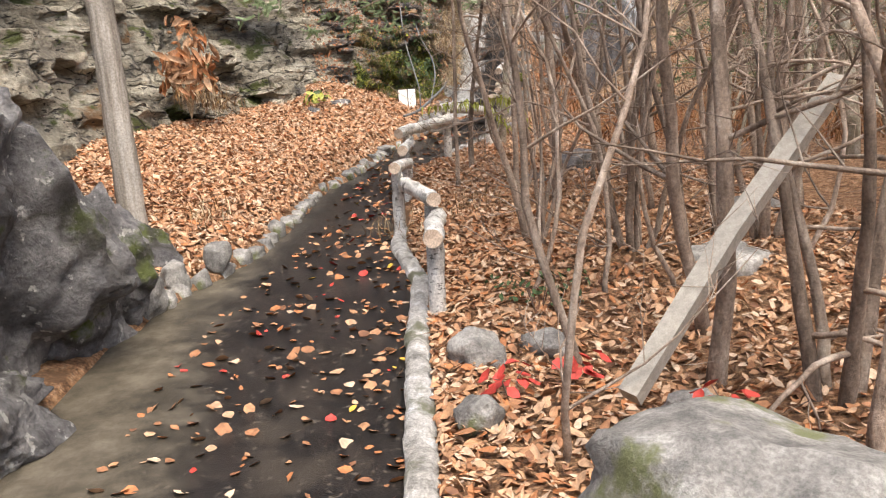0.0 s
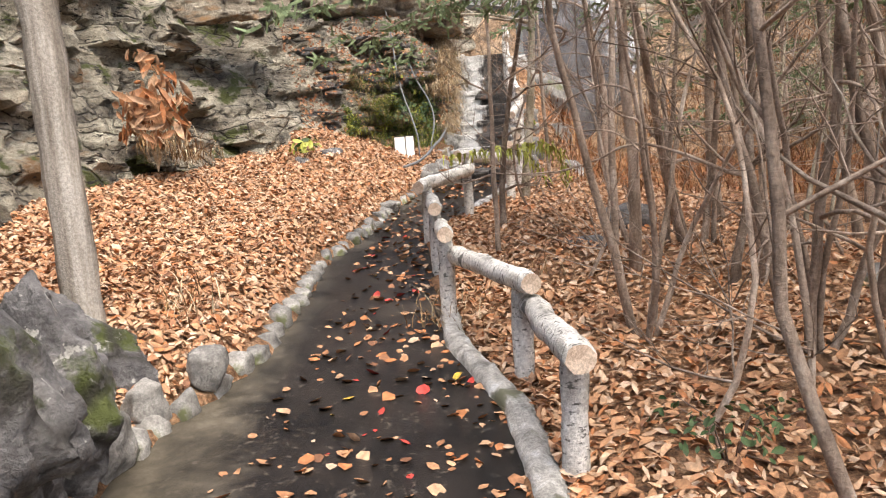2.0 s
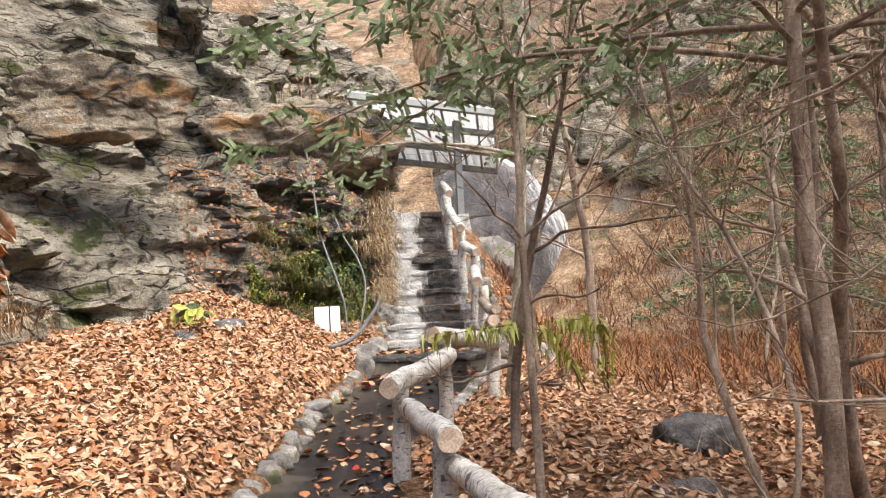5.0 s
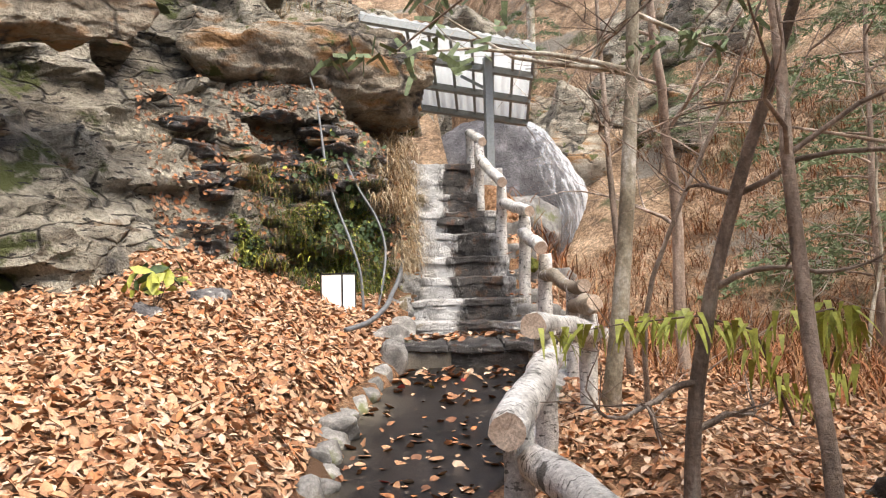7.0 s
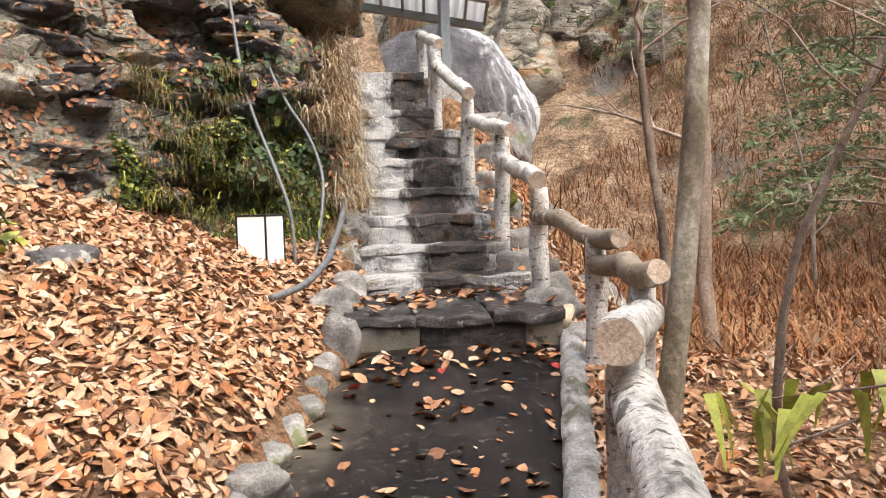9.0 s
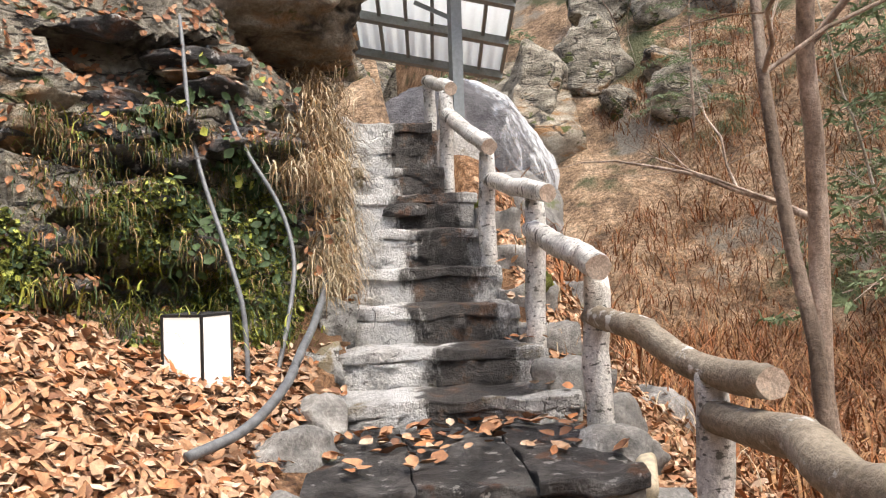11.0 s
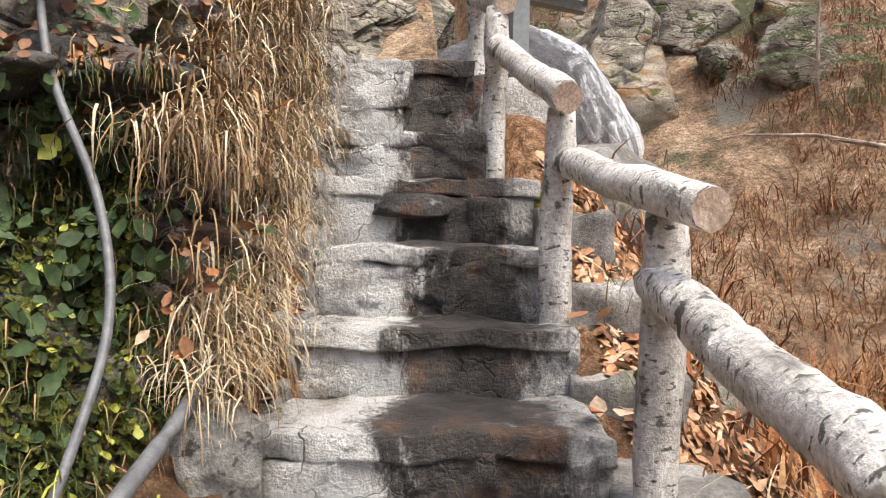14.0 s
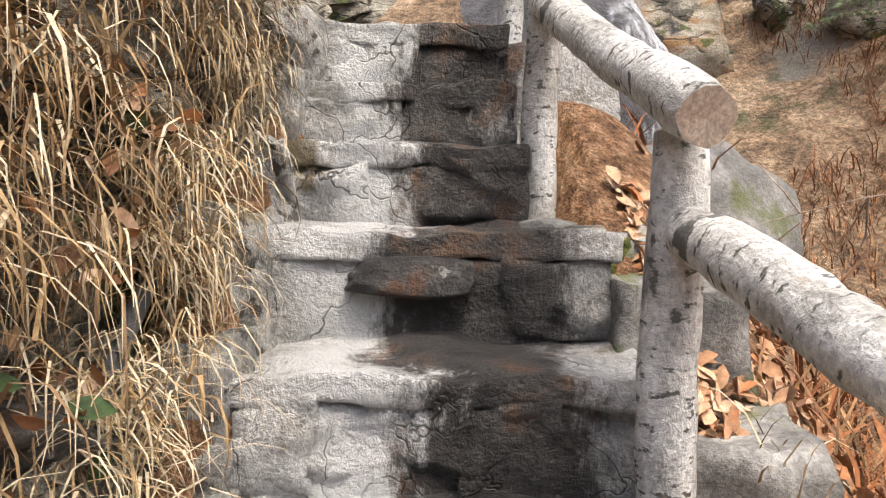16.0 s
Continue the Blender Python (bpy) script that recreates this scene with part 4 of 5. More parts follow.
cable("cable", [(-0.30, 16.55, 3.5), (-0.16, 16.05, 2.7), (-0.12, 15.5, 1.8), (0.0, 15.0, 1.17), (0.05, 14.85, 0.89), (0.05, 14.75, 0.5)], 0.012, MAT_CABLE, "thin grey cable hanging down the mossy rock")
cable("cable", [(-0.27, 16.55, 3.5), (0.0, 16.15, 2.5), (0.14, 15.7, 1.84), (0.3, 15.45, 1.46), (0.35, 15.28, 1.18), (0.3, 15.1, 0.92), (0.2, 14.9, 0.62)], 0.012, MAT_CABLE, "thin grey cable hanging down the mossy rock")
cable("pipe", [(-0.25, 13.85, 0.50), (-0.05, 13.98, 0.55), (0.12, 14.2, 0.65), (0.25, 14.55, 0.75), (0.4, 15.0, 0.85), (0.58, 15.6, 1.04), (0.75, 16.3, 1.5), (0.93, 16.9, 2.0)], 0.02, MAT_CABLE, "grey plastic pipe running up beside the stairs")

# ---- shelter roof above the stairs ----
shelter = tagged(new("shelter_roof"), "white corrugated shelter roof on a grey steel frame", "roof")
O, U, V = Vector((0.55, 17.4, 3.99)), Vector((2.2, 0, -0.225)), Vector((0.72, 2.1, -0.5))
N = U.cross(V).normalized()
verts, faces = [], []
nu = 80
for i in range(nu + 1):
    for k in range(2):
        verts.append(O + U * (i / nu) + V * (k * 1.03 - 0.015) + N * (0.035 + 0.012 * math.sin(i / nu * 2 * math.pi * 17)))
faces = [(2 * i, 2 * i + 2, 2 * i + 3, 2 * i + 1) for i in range(nu)]
sheet = mesh_ob("sheet", verts, faces, MAT_ROOF)
sol = sheet.modifiers.new("thickness", "SOLIDIFY")
sol.thickness = 0.004
child(sheet, shelter)


def bar(name, a, b, w, h, mat):
    a, b = Vector(a), Vector(b)
    d = (b - a).normalized()
    s = d.cross(N if abs(d.dot(N)) < 0.9 else Vector((1, 0, 0))).normalized() * w / 2
    t = d.cross(s).normalized() * h / 2
    vs = [p + x * s + yv * t for p in (a, b) for x, yv in ((-1, -1), (1, -1), (1, 1), (-1, 1))]
    return mesh_ob(name, vs, [(0, 1, 2, 3), (7, 6, 5, 4), (0, 4, 5, 1), (1, 5, 6, 2), (2, 6, 7, 3), (3, 7, 4, 0)], mat, smooth=False)


for k in (0.0, 0.33, 0.66, 1.0):
    child(bar("beam", O + V * k - N * 0.04, O + U + V * k - N * 0.04, 0.07, 0.09, MAT_STEEL), shelter)
for i in range(9):
    child(bar("purlin", O + U * (i / 8) - N * 0.005, O + U * (i / 8) + V - N * 0.005, 0.035, 0.05, MAT_STEEL), shelter)
child(bar("column", (2.29, 17.88, 1.85), (2.29, 17.88, 3.72), 0.1, 0.1, MAT_STEEL), shelter)
child(bar("brace", (2.29, 17.88, 3.3), (2.1, 18.4, 3.6), 0.04, 0.04, MAT_STEEL), shelter)
child(bar("column", (0.95, 18.9, 1.7), (0.95, 18.9, 3.7), 0.1, 0.1, MAT_STEEL), shelter)

# ---- waterfall ----
def dome(alpha, beta, grow=1.0):
    """A point on the smooth rock dome: alpha up from level, beta round from the +x side."""
    p = Vector((2.6 * math.cos(alpha) * math.cos(beta), 2.3 * math.cos(alpha) * math.sin(beta), 3.75 * math.sin(alpha)))
    p *= grow * (1 + 0.06 * grain(p, 0.5, 4, 3) + 0.012 * grain(p, 3, 3, 6))
    return Vector((5.25, 26.4, 1.05)) + p


def dome_patch(a0, a1, b0, b1, na, nb, grow, ragged=0.0):
    verts = []
    for i in range(na + 1):
        for j in range(nb + 1):
            al = radians(a0 + (a1 - a0) * i / na)
            be = radians(b0 + (b1 - b0) * j / nb + ragged * (noise.noise(Vector((i * 0.22, 1 if j < nb / 2 else 9, 0))) + 0.25 * math.sin(i * 0.1)))
            g = grow + (0.005 * noise.noise(Vector((j * 0.9, i * 0.15, 4))) if ragged else 0)
            verts.append(dome(al, be, g))
    w = nb + 1
    return verts, [(i * w + j, i * w + j + 1, (i + 1) * w + j + 1, (i + 1) * w + j) for i in range(na) for j in range(nb)]


v, f = dome_patch(-45, 89, -200, 160, 60, 120, 1.0)
tagged(mesh_ob("waterfall_rock", v, f, MAT_WET_ROCK), "smooth wet grey rock dome under the waterfall", "rock")
v, f = dome_patch(-30, 84, -92, -6, 100, 44, 1.006, 3)
water = mesh_ob("water", v, f, MAT_WATER)
cover = water.data.attributes.new("cover", "FLOAT", "POINT")
for k, item in enumerate(cover.data):
    item.value = (k % 45) / 44
tagged(water, "thin white water streaming down a smooth rock face", "waterfall", kind="structure")
tagged(rock("waterfall_boulder", (8.0, 25.6, -0.2), (1.1, 1.3, 1.2), MAT_WET_ROCK, 72, 5, 0.3, 20), "wet dark grey rock beside the waterfall", "rock")
rnd = random.Random(17)
for i in range(34):
    x = rnd.uniform(7.2, 16)
    yv = 24.3 + rnd.uniform(0, 5.5) + 0.25 * abs(x - 9)
    w = rnd.uniform(0.5, 1.15)
    tagged(rock("outcrop", (x, yv, land(x, yv) + 0.25 * w), (w, w * 0.8, w * rnd.uniform(0.8, 1.5)), MAT_CLIFF if i % 3 else MAT_CLIFF_BROWN, 500 + i, 4, 0.45, rnd.uniform(0, 360), 0.015, 0.35, True), "grey rocky outcrop on the hillside", "rock", "outcrops on the hillside")
for at, size, seed in (((3.4, 29.5, 6.0), (2.2, 1.5, 2.0), 85), ((6.5, 31, 8.0), (2.5, 1.5, 1.6), 86), ((7.4, 26.6, 4.6), (0.9, 1.0, 1.2), 83)):
    tagged(rock("outcrop", at, size, MAT_CLIFF, seed, 4, 0.45, seed * 13, 0.015, 0.35, True), "grey rocky outcrop on the hillside", "rock", "outcrops on the hillside")

# ---- rocks among the leaves ----
for at, size, seed, mat in (((0.42, 3.05, -0.36), (0.50, 0.42, 0.30), 91, MAT_STONE), ((-0.08, 5.02, -0.47), (0.17, 0.13, 0.12), 92, MAT_STONE), ((0.3, 5.2, -0.52), (0.16, 0.14, 0.1), 93, MAT_STONE),
                            ((0.25, 9.0, -0.36), (0.22, 0.2, 0.16), 94, MAT_BOULDER), ((0.95, 9.6, -0.3), (0.26, 0.24, 0.22), 95, MAT_BOULDER), ((1.75, 10.75, -0.15), (0.3, 0.3, 0.2), 96, MAT_BOULDER), ((1.6, 6.2, -0.45), (0.3, 0.25, 0.2), 97, MAT_STONE),
                            ((-1.2, 13.72, 0.68), (0.24, 0.16, 0.16), 98, MAT_BOULDER), ((-1.55, 13.2, 0.62), (0.15, 0.12, 0.14), 99, MAT_BOULDER), ((2.6, 8.0, -0.5), (0.4, 0.3, 0.25), 100, MAT_STONE), ((0.75, 4.4, -0.6), (0.16, 0.13, 0.1), 101, MAT_STONE),
                            ((2.3, 15.0, 0.15), (0.3, 0.25, 0.25), 102, MAT_STONE), ((2.35, 16.2, 0.7), (0.35, 0.3, 0.3), 103, MAT_STONE), ((-0.15, 4.3, -0.5), (0.11, 0.09, 0.1), 104, MAT_STONE), ((2.55, 17.3, 1.5), (0.45, 0.4, 0.4), 105, MAT_STONE)):
    tagged(rock("field_rock", at, size, mat, seed, 4, 0.3, seed * 17, square=0.3), "grey rock lying among dry leaves", "rock", "rocks among the leaves")

# leaning sawn plank among the shrubs
v, f = tube_data([(0.36, 3.95, -0.33), (0.85, 4.25, 0.17), (1.45, 4.6, 0.7)], [0.052, 0.052, 0.052], 4)
MAT_PLANK = plain("pale_sawn_timber", (0.33, 0.305, 0.265), 0.85, var=0.15)
plank = tagged(mesh_ob("plank", v, f, MAT_PLANK, smooth=False), "long pale grey plank leaning among the shrubs", "plank")


# ---- trees ----
def bough(pile, start, way, length, r, depth, rnd, mat=0):
    """A limb with side twigs; bends as it grows."""
    n = (3, 5, 6)[min(depth, 2)]
    p, d = Vector(start), Vector(way).normalized()
    pts, rr, dirs = [p.copy()], [r], [d.copy()]
    for i in range(n):
        d = (d + Vector((rnd.gauss(0, 0.16), rnd.gauss(0, 0.16), rnd.gauss(0.05, 0.12)))).normalized()
        p = p + d * (length / n)
        pts.append(p.copy())
        rr.append(r * (1 - 0.82 * (i + 1) / n))
        dirs.append(d.copy())
    v, f = tube_data(pts, rr, 6 if r > 0.02 else (4 if r > 0.006 else 3), False)
    pile.add(v, f, mat)
    if depth > 0:
        for _ in range(rnd.randint(3, 4) if depth > 1 else rnd.randint(3, 5)):
            k = rnd.randint(1, n)
            side = Vector((rnd.gauss(0, 1), rnd.gauss(0, 1), rnd.gauss(0.2, 0.6))).normalized()
            bough(pile, pts[k], dirs[k] * 0.6 + side * 0.8, length * rnd.uniform(0.3, 0.6), max(0.0025, rr[k] * 0.55), depth - 1, rnd, mat)


def bare_tree(name, seed, height, r, limbs, lean, mat, label, low=0.15, spread=0.3, depth=2, bend=0.1):
    rnd = random.Random(seed)
    n = 16
    p, d = Vector((0, 0, -0.15)), (Vector((0, 0, 1)) + Vector(lean)).normalized()
    pts, rr, dirs = [], [], []
    for i in range(n + 1):
        k = i / n
        pts.append(p.copy())
        rr.append(r * (1.25 if i == 0 else 1) * (1 - 0.75 * k))
        dirs.append(d.copy())
        d = (d + Vector((rnd.gauss(0, bend), rnd.gauss(0, bend), 0.04))).normalized()
        p = p + d * (height / n)
    rr = [q * 0.68 for q in rr]
    v, f = tube_data(pts, rr, 10, True, 0.2, seed)
    trunk = mesh_ob(name, v, f, mat)
    tagged(trunk, label, "tree")
    pile = Pile()
    for _ in range(limbs):
        k = rnd.randint(int(low * n) + 1, n)
        th = rnd.uniform(0, 6.283)
        way = Vector((math.cos(th), math.sin(th), rnd.uniform(0.1, 0.9)))
        bough(pile, pts[k], way, height * spread * rnd.uniform(0.5, 1.1), max(0.005, rr[k] * 0.5), depth, rnd)
    child(pile.make("branches", [mat]), trunk)
    return trunk


thin = "slender bare brown tree with fine leafless twigs"
kinds = [bare_tree("bare_tree", 101, 4.6, 0.045, 13, (0.05, 0.0, 0), MAT_BARK, thin), bare_tree("bare_tree", 102, 5.2, 0.055, 14, (-0.08, 0.05, 0), MAT_BARK, thin),
         bare_tree("bare_tree", 103, 4.0, 0.035, 13, (0.15, -0.05, 0), MAT_BARK, thin, bend=0.13), bare_tree("bare_tree", 104, 5.5, 0.07, 12, (-0.12, 0.0, 0), MAT_BARK, thin),
         bare_tree("bare_tree", 105, 3.2, 0.022, 14, (0.2, 0.1, 0), MAT_BARK, thin, 0.1, 0.35, 2, 0.15)]
kinds.append(bare_tree("bare_tree", 106, 4.6, 0.075, 9, (0.03, 0.0, 0), MAT_BARK, thin, 0.35, 0.3, 2, 0.05))
kinds.append(bare_tree("bare_tree", 107, 4.0, 0.035, 8, (0.0, 0.03, 0), MAT_BARK, thin, 0.35, 0.3, 2, 0.06))
pale_kind = bare_tree("pale_tree", 111, 6.0, 0.085, 9, (0.11, 0.0, 0), MAT_BARK_PALE, "bare tree with pale mottled bark beside the railing", 0.35, 0.3, 2, 0.03)
pale_saplings = [bare_tree("pale_sapling", 131 + i, 3.6 + 0.5 * i, 0.034 + 0.006 * i, 15, (0.12 * i - 0.12, 0.05, 0), MAT_BARK_PALE, "slender pale grey sapling with leafless twigs", 0.12, 0.33, 2, 0.1) for i in range(3)]
far_kinds = [bare_tree("woodland_tree", 120 + i, 8.0 + i, 0.12 + 0.02 * i, 22, (0.04 * i - 0.05, 0.02, 0), MAT_BARK_PALE if i % 2 else MAT_BARK, "tall leafless tree on the far hillside", 0.25, 0.28, 1, 0.05) for i in range(4)]


def plant_tree(kind, x, yv, turn=0.0, size=1.0, group=""):
    ob = copy_thing(kind, pose(x, yv, land(x, yv), 0, 0, turn))
    ob.scale = (size, size, size)
    return tagged(ob, group=group)


near = "bare trees beside the path"
for i, (x, yv, k, turn, size) in enumerate((
        (0.22, 9.6, 6, 20, 1.0), 
        (0.3, 5.9, 4, 10, 1.0), (0.45, 4.95, 2, 190, 1.0), (0.12, 4.1, 4, 300, 1.1), (0.95, 4.7, 3, 20, 0.9), (1.15, 5.3, 1, 120, 1.0), (1.5, 5.9, 0, 220, 1.0), (0.8, 5.9, 4, 100, 1.2), (0.65, 8.6, 4, 30, 1.0),
        (1.6, 8.3, 1, 300, 1.0), (1.3, 9.4, 2, 170, 1.0), (2.0, 7.3, 3, 40, 1.0), (2.3, 9.2, 0, 90, 1.1), (1.8, 4.6, 1, 260, 1.0), (2.4, 5.8, 0, 330, 1.1), (2.9, 7.8, 1, 150, 1.1), (1.1, 3.7, 0, 45, 0.95), (1.7, 3.3, 2, 75, 1.1), (2.6, 10.6, 3, 200, 1.1), (3.4, 9.6, 1, 20, 1.2), (3.2, 6.4, 3, 110, 1.2), (0.9, 11.6, 4, 250, 1.0))):
    plant_tree(kinds[k], x, yv, turn, size, near)
rnd = random.Random(29)
for _ in range(9):
    x, yv = rnd.uniform(0.9, 3.2), rnd.uniform(3.6, 11.2)
    plant_tree(kinds[rnd.choice((2, 4, 4, 6))], x, yv, rnd.uniform(0, 360), rnd.uniform(0.8, 1.25), near)


def swoop(pile, start, heading, length, r, rnd, twigs=5):
    """A long limb that runs out level, sags and lifts at its tip, set with twigs."""
    n, p = 12, Vector(start)
    pitch, th = rnd.uniform(-0.1, 0.5), heading
    pts, rr, dirs = [], [], []
    for i in range(n + 1):
        d = Vector((math.cos(th) * math.cos(pitch), math.sin(th) * math.cos(pitch), math.sin(pitch)))
        pts.append(p.copy()), rr.append(r * (1 - 0.8 * i / n)), dirs.append(d)
        p = p + d * length / n
        pitch += rnd.gauss(-0.10 if i < n * 0.45 else 0.15, 0.14)
        th += rnd.gauss(0, 0.13)
    v, f = tube_data(pts, rr, 7, True, 0.15, length)
    pile.add(v, f)
    for _ in range(twigs):
        k = rnd.randint(3, n)
        side = Vector((rnd.gauss(0, 1), rnd.gauss(0, 1), rnd.gauss(0.3, 0.6))).normalized()
        bough(pile, pts[k], dirs[k] * 0.7 + side * 0.7, length * rnd.uniform(0.2, 0.45), max(0.003, rr[k] * 0.6), 1, rnd)


def clump_tree(seed, stems, height, r, limbs, spread, at, label, straight=0.05):
    """Several crooked stems from one stool, with long swooping limbs."""
    rnd2 = random.Random(seed)
    stool, branches = Pile(), Pile()
    for k in range(stems):
        th = 6.283 * k / stems + rnd2.uniform(-0.4, 0.4)
        d = Vector((math.cos(th) * spread, math.sin(th) * spread, 1)).normalized()
        p = Vector((math.cos(th) * r * 1.3, math.sin(th) * r * 1.3, -0.15))
        size = rnd2.uniform(0.6, 1.05)
        pts, rr = [], []
        for i in range(19):
            pts.append(p.copy()), rr.append(r * size * (1.25 if i == 0 else 1) * (1 - 0.75 * i / 18))
            d = (d + Vector((rnd2.gauss(0, straight), rnd2.gauss(0, straight), 0.03))).normalized()
            p = p + d * height * size / 18
        v, f = tube_data(pts, rr, 9, True, 0.3, seed + k)
        stool.add(v, f)
        for _ in range(limbs):
            q = rnd2.randint(3, 17)
            swoop(branches, pts[q], rnd2.uniform(0, 6.283), rnd2.uniform(0.5, 1.5), max(0.006, rr[q] * 0.5), rnd2)
    ob = stool.make("bare_tree", [MAT_BARK])
    child(branches.make("branches", [MAT_BARK]), ob)
    ob.location = (*at, land(*at))
    return tagged(ob, label, "tree", near)


clump = "clump of crooked bare brown stems rising from one stool"
clump_tree(411, 1, 4.0, 0.045, 9, 0.0, (0.40, 10.64), "crooked bare tree with long sagging limbs beside the railing", 0.055)
clump_tree(406, 4, 3.6, 0.05, 4, 0.16, (1.3, 4.3), clump)
clump_tree(402, 6, 3.6, 0.026, 3, 0.24, (0.6, 7.3), clump, 0.07)
clump_tree(403, 5, 3.8, 0.03, 4, 0.24, (1.15, 6.55), clump, 0.08)
clump_tree(404, 3, 4.2, 0.042, 6, 0.15, (1.75, 9.3), clump, 0.09)
clump_tree(405, 4, 4.0, 0.04, 4, 0.2, (2.2, 6.9), clump)
plant_tree(pale_kind, 1.02, 12.35, 0, 0.95, near)
plant_tree(kinds[6], 1.5, 12.9, 30, 1.15, near)
plant_tree(kinds[3], 2.62, 14.0, 160, 1.15, near)
rnd = random.Random(37)
for _ in range(46):
    x, yv = rnd.uniform(2.2, 8.0), rnd.uniform(5.5, 17)
    if x - right_x(yv) < 2.2 or (yv > 12.5 and x < 4.5 + 0.3 * (yv - 12.5)):
        continue
    plant_tree(rnd.choice(pale_saplings), x, yv, rnd.uniform(0, 360), rnd.uniform(0.8, 1.2), "pale saplings in the hollow")
rnd = random.Random(33)
count = 0
while count < 130:
    x, yv = rnd.uniform(3.0, 34), rnd.uniform(3, 48)
    if x - right_x(yv) < 2.5 or cliff_distance(x, yv) > -1.5 or (4 < x < 11.5 and 18 < yv < 29) or (x < 7 and 13 < yv < 24):
        continue
    plant_tree(rnd.choice(far_kinds) if x > 5 or yv > 14 else rnd.choice(kinds), x, yv, rnd.uniform(0, 360), rnd.uniform(0.7, 1.2), "bare trees on the hillside")
    count += 1
for i in range(12):
    x, yv = rnd.uniform(-22, 26), rnd.uniform(-26, -4)
    if -3 < x < 1.5:
        continue
    plant_tree(rnd.choice(far_kinds), x, yv, rnd.uniform(0, 360), 1.0, "bare trees on the hillside")
for k in (*kinds, pale_kind, *far_kinds, *pale_saplings):
    k.matrix_world = pose(rnd.uniform(5, 15), rnd.uniform(6, 15), land(10, 10) - 0.3, 0, 0, 0)
    k.location.z = land(k.location.x, k.location.y)


# ---- evergreens ----
def conifer(name, seed, height, reach, boughs, start, label):
    rnd = random.Random(seed)
    v, f = tube_data([(0.02 * math.sin(i), 0.02 * math.cos(2 * i), -0.15 + (height + 0.15) * i / 10) for i in range(11)], [0.05 * (1 - 0.08 * i) for i in range(11)], 9, True, 0.15, seed)
    trunk = mesh_ob(name, v, f, MAT_BARK)
    twigs, needles = Pile(), Pile()
    for i in range(boughs):
        z = start + (height - start) * (i / boughs) ** 1.5
        th = i * 2.4 + rnd.uniform(-0.3, 0.3)
        ln = reach * (1 - 0.75 * (z - start) / (height - start)) * rnd.uniform(0.75, 1.15)
        d = Vector((math.cos(th), math.sin(th), 0.05))
        pts = [Vector((0, 0, z)) + d * ln * k / 8 + Vector((0, 0, 0.12 * math.sin(k / 8 * 2.5) - 0.35 * (k / 8) ** 2)) * ln * 0.6 for k in range(9)]
        v, f = tube_data(pts, [0.016 * (1 - k / 9.5) for k in range(9)], 4, False)
        twigs.add(v, f)
        side = Vector((-d.y, d.x, 0))
        for k in range(2, 9):
            for s in (-1, 1):
                for _ in range(2):
                    sl = ln * 0.32 * (1.1 - k / 11) * rnd.uniform(0.6, 1.2)
                    a = pts[k] + d * rnd.uniform(-0.06, 0.06) * ln
                    w = (side * s + d * rnd.uniform(0.3, 1.0) + Vector((0, 0, rnd.uniform(-0.5, 0.1)))).normalized()
                    for q in range(9):
                        c = a + w * sl * q / 9
                        o = (side * rnd.gauss(0, 1) + d * rnd.gauss(0, 1) + Vector((0, 0, rnd.gauss(-0.2, 0.7)))).normalized()
                        t = w.cross(o).normalized() * 0.011
                        tip = c + (o + w * 0.8).normalized() * rnd.uniform(0.05, 0.09)
                        needles.add([c - t, c + t, tip + t * 0.6, tip - t * 0.6], [(0, 1, 2, 3)])
    child(twigs.make("branches", [MAT_BARK]), trunk)
    child(needles.make("needles", [MAT_CONIFER]), trunk)
    return tagged(trunk, label, "tree")


fir = conifer("conifer", 201, 4.8, 2.4, 40, 1.95, "young green conifer with drooping boughs")
fir.matrix_world = pose(1.05, 8.7, land(1.05, 8.7), 0, 0, 15)
fir2 = conifer("conifer", 202, 6.0, 2.2, 30, 0.9, "green conifer on the slope")
fir2.matrix_world = pose(6.0, 15.5, land(6.0, 15.5))
for x, yv, s in ((8.5, 17.5, 1.1), (10.5, 14.5, 1.2), (9.2, 23.6, 0.6), (13.5, 19.5, 1.3), (7.6, 29.5, 0.9)):
    o = copy_thing(fir2, pose(x, yv, land(x, yv) if x > -2 else 7.5, 0, 0, 40 * x))
    o.scale = (s, s, s)
    tagged(o, group="conifers on the slopes")

# ---- grasses ----
rnd = random.Random(41)


def grass(name, spots, n, length, mats, label, droop=0.7, width=0.004, lean=0.5, toward=None, spread=0.12, least=0.05):
    pile = Pile()
    for x, yv, z in spots:
        for _ in range(n):
            hd = rnd.uniform(0, 6.283) if toward is None else rnd.gauss(toward, 1.1)
            add_blade(pile, (x + rnd.gauss(0, spread), yv + rnd.gauss(0, spread), z + rnd.gauss(0, 0.03)), length * rnd.uniform(0.5, 1.2), rnd.uniform(least, lean), hd, width * rnd.uniform(0.6, 1.3), rnd.randrange(len(mats)), droop * rnd.uniform(0.6, 1.4))
    return tagged(pile.make(name, mats), label, "grass", kind="stuff")


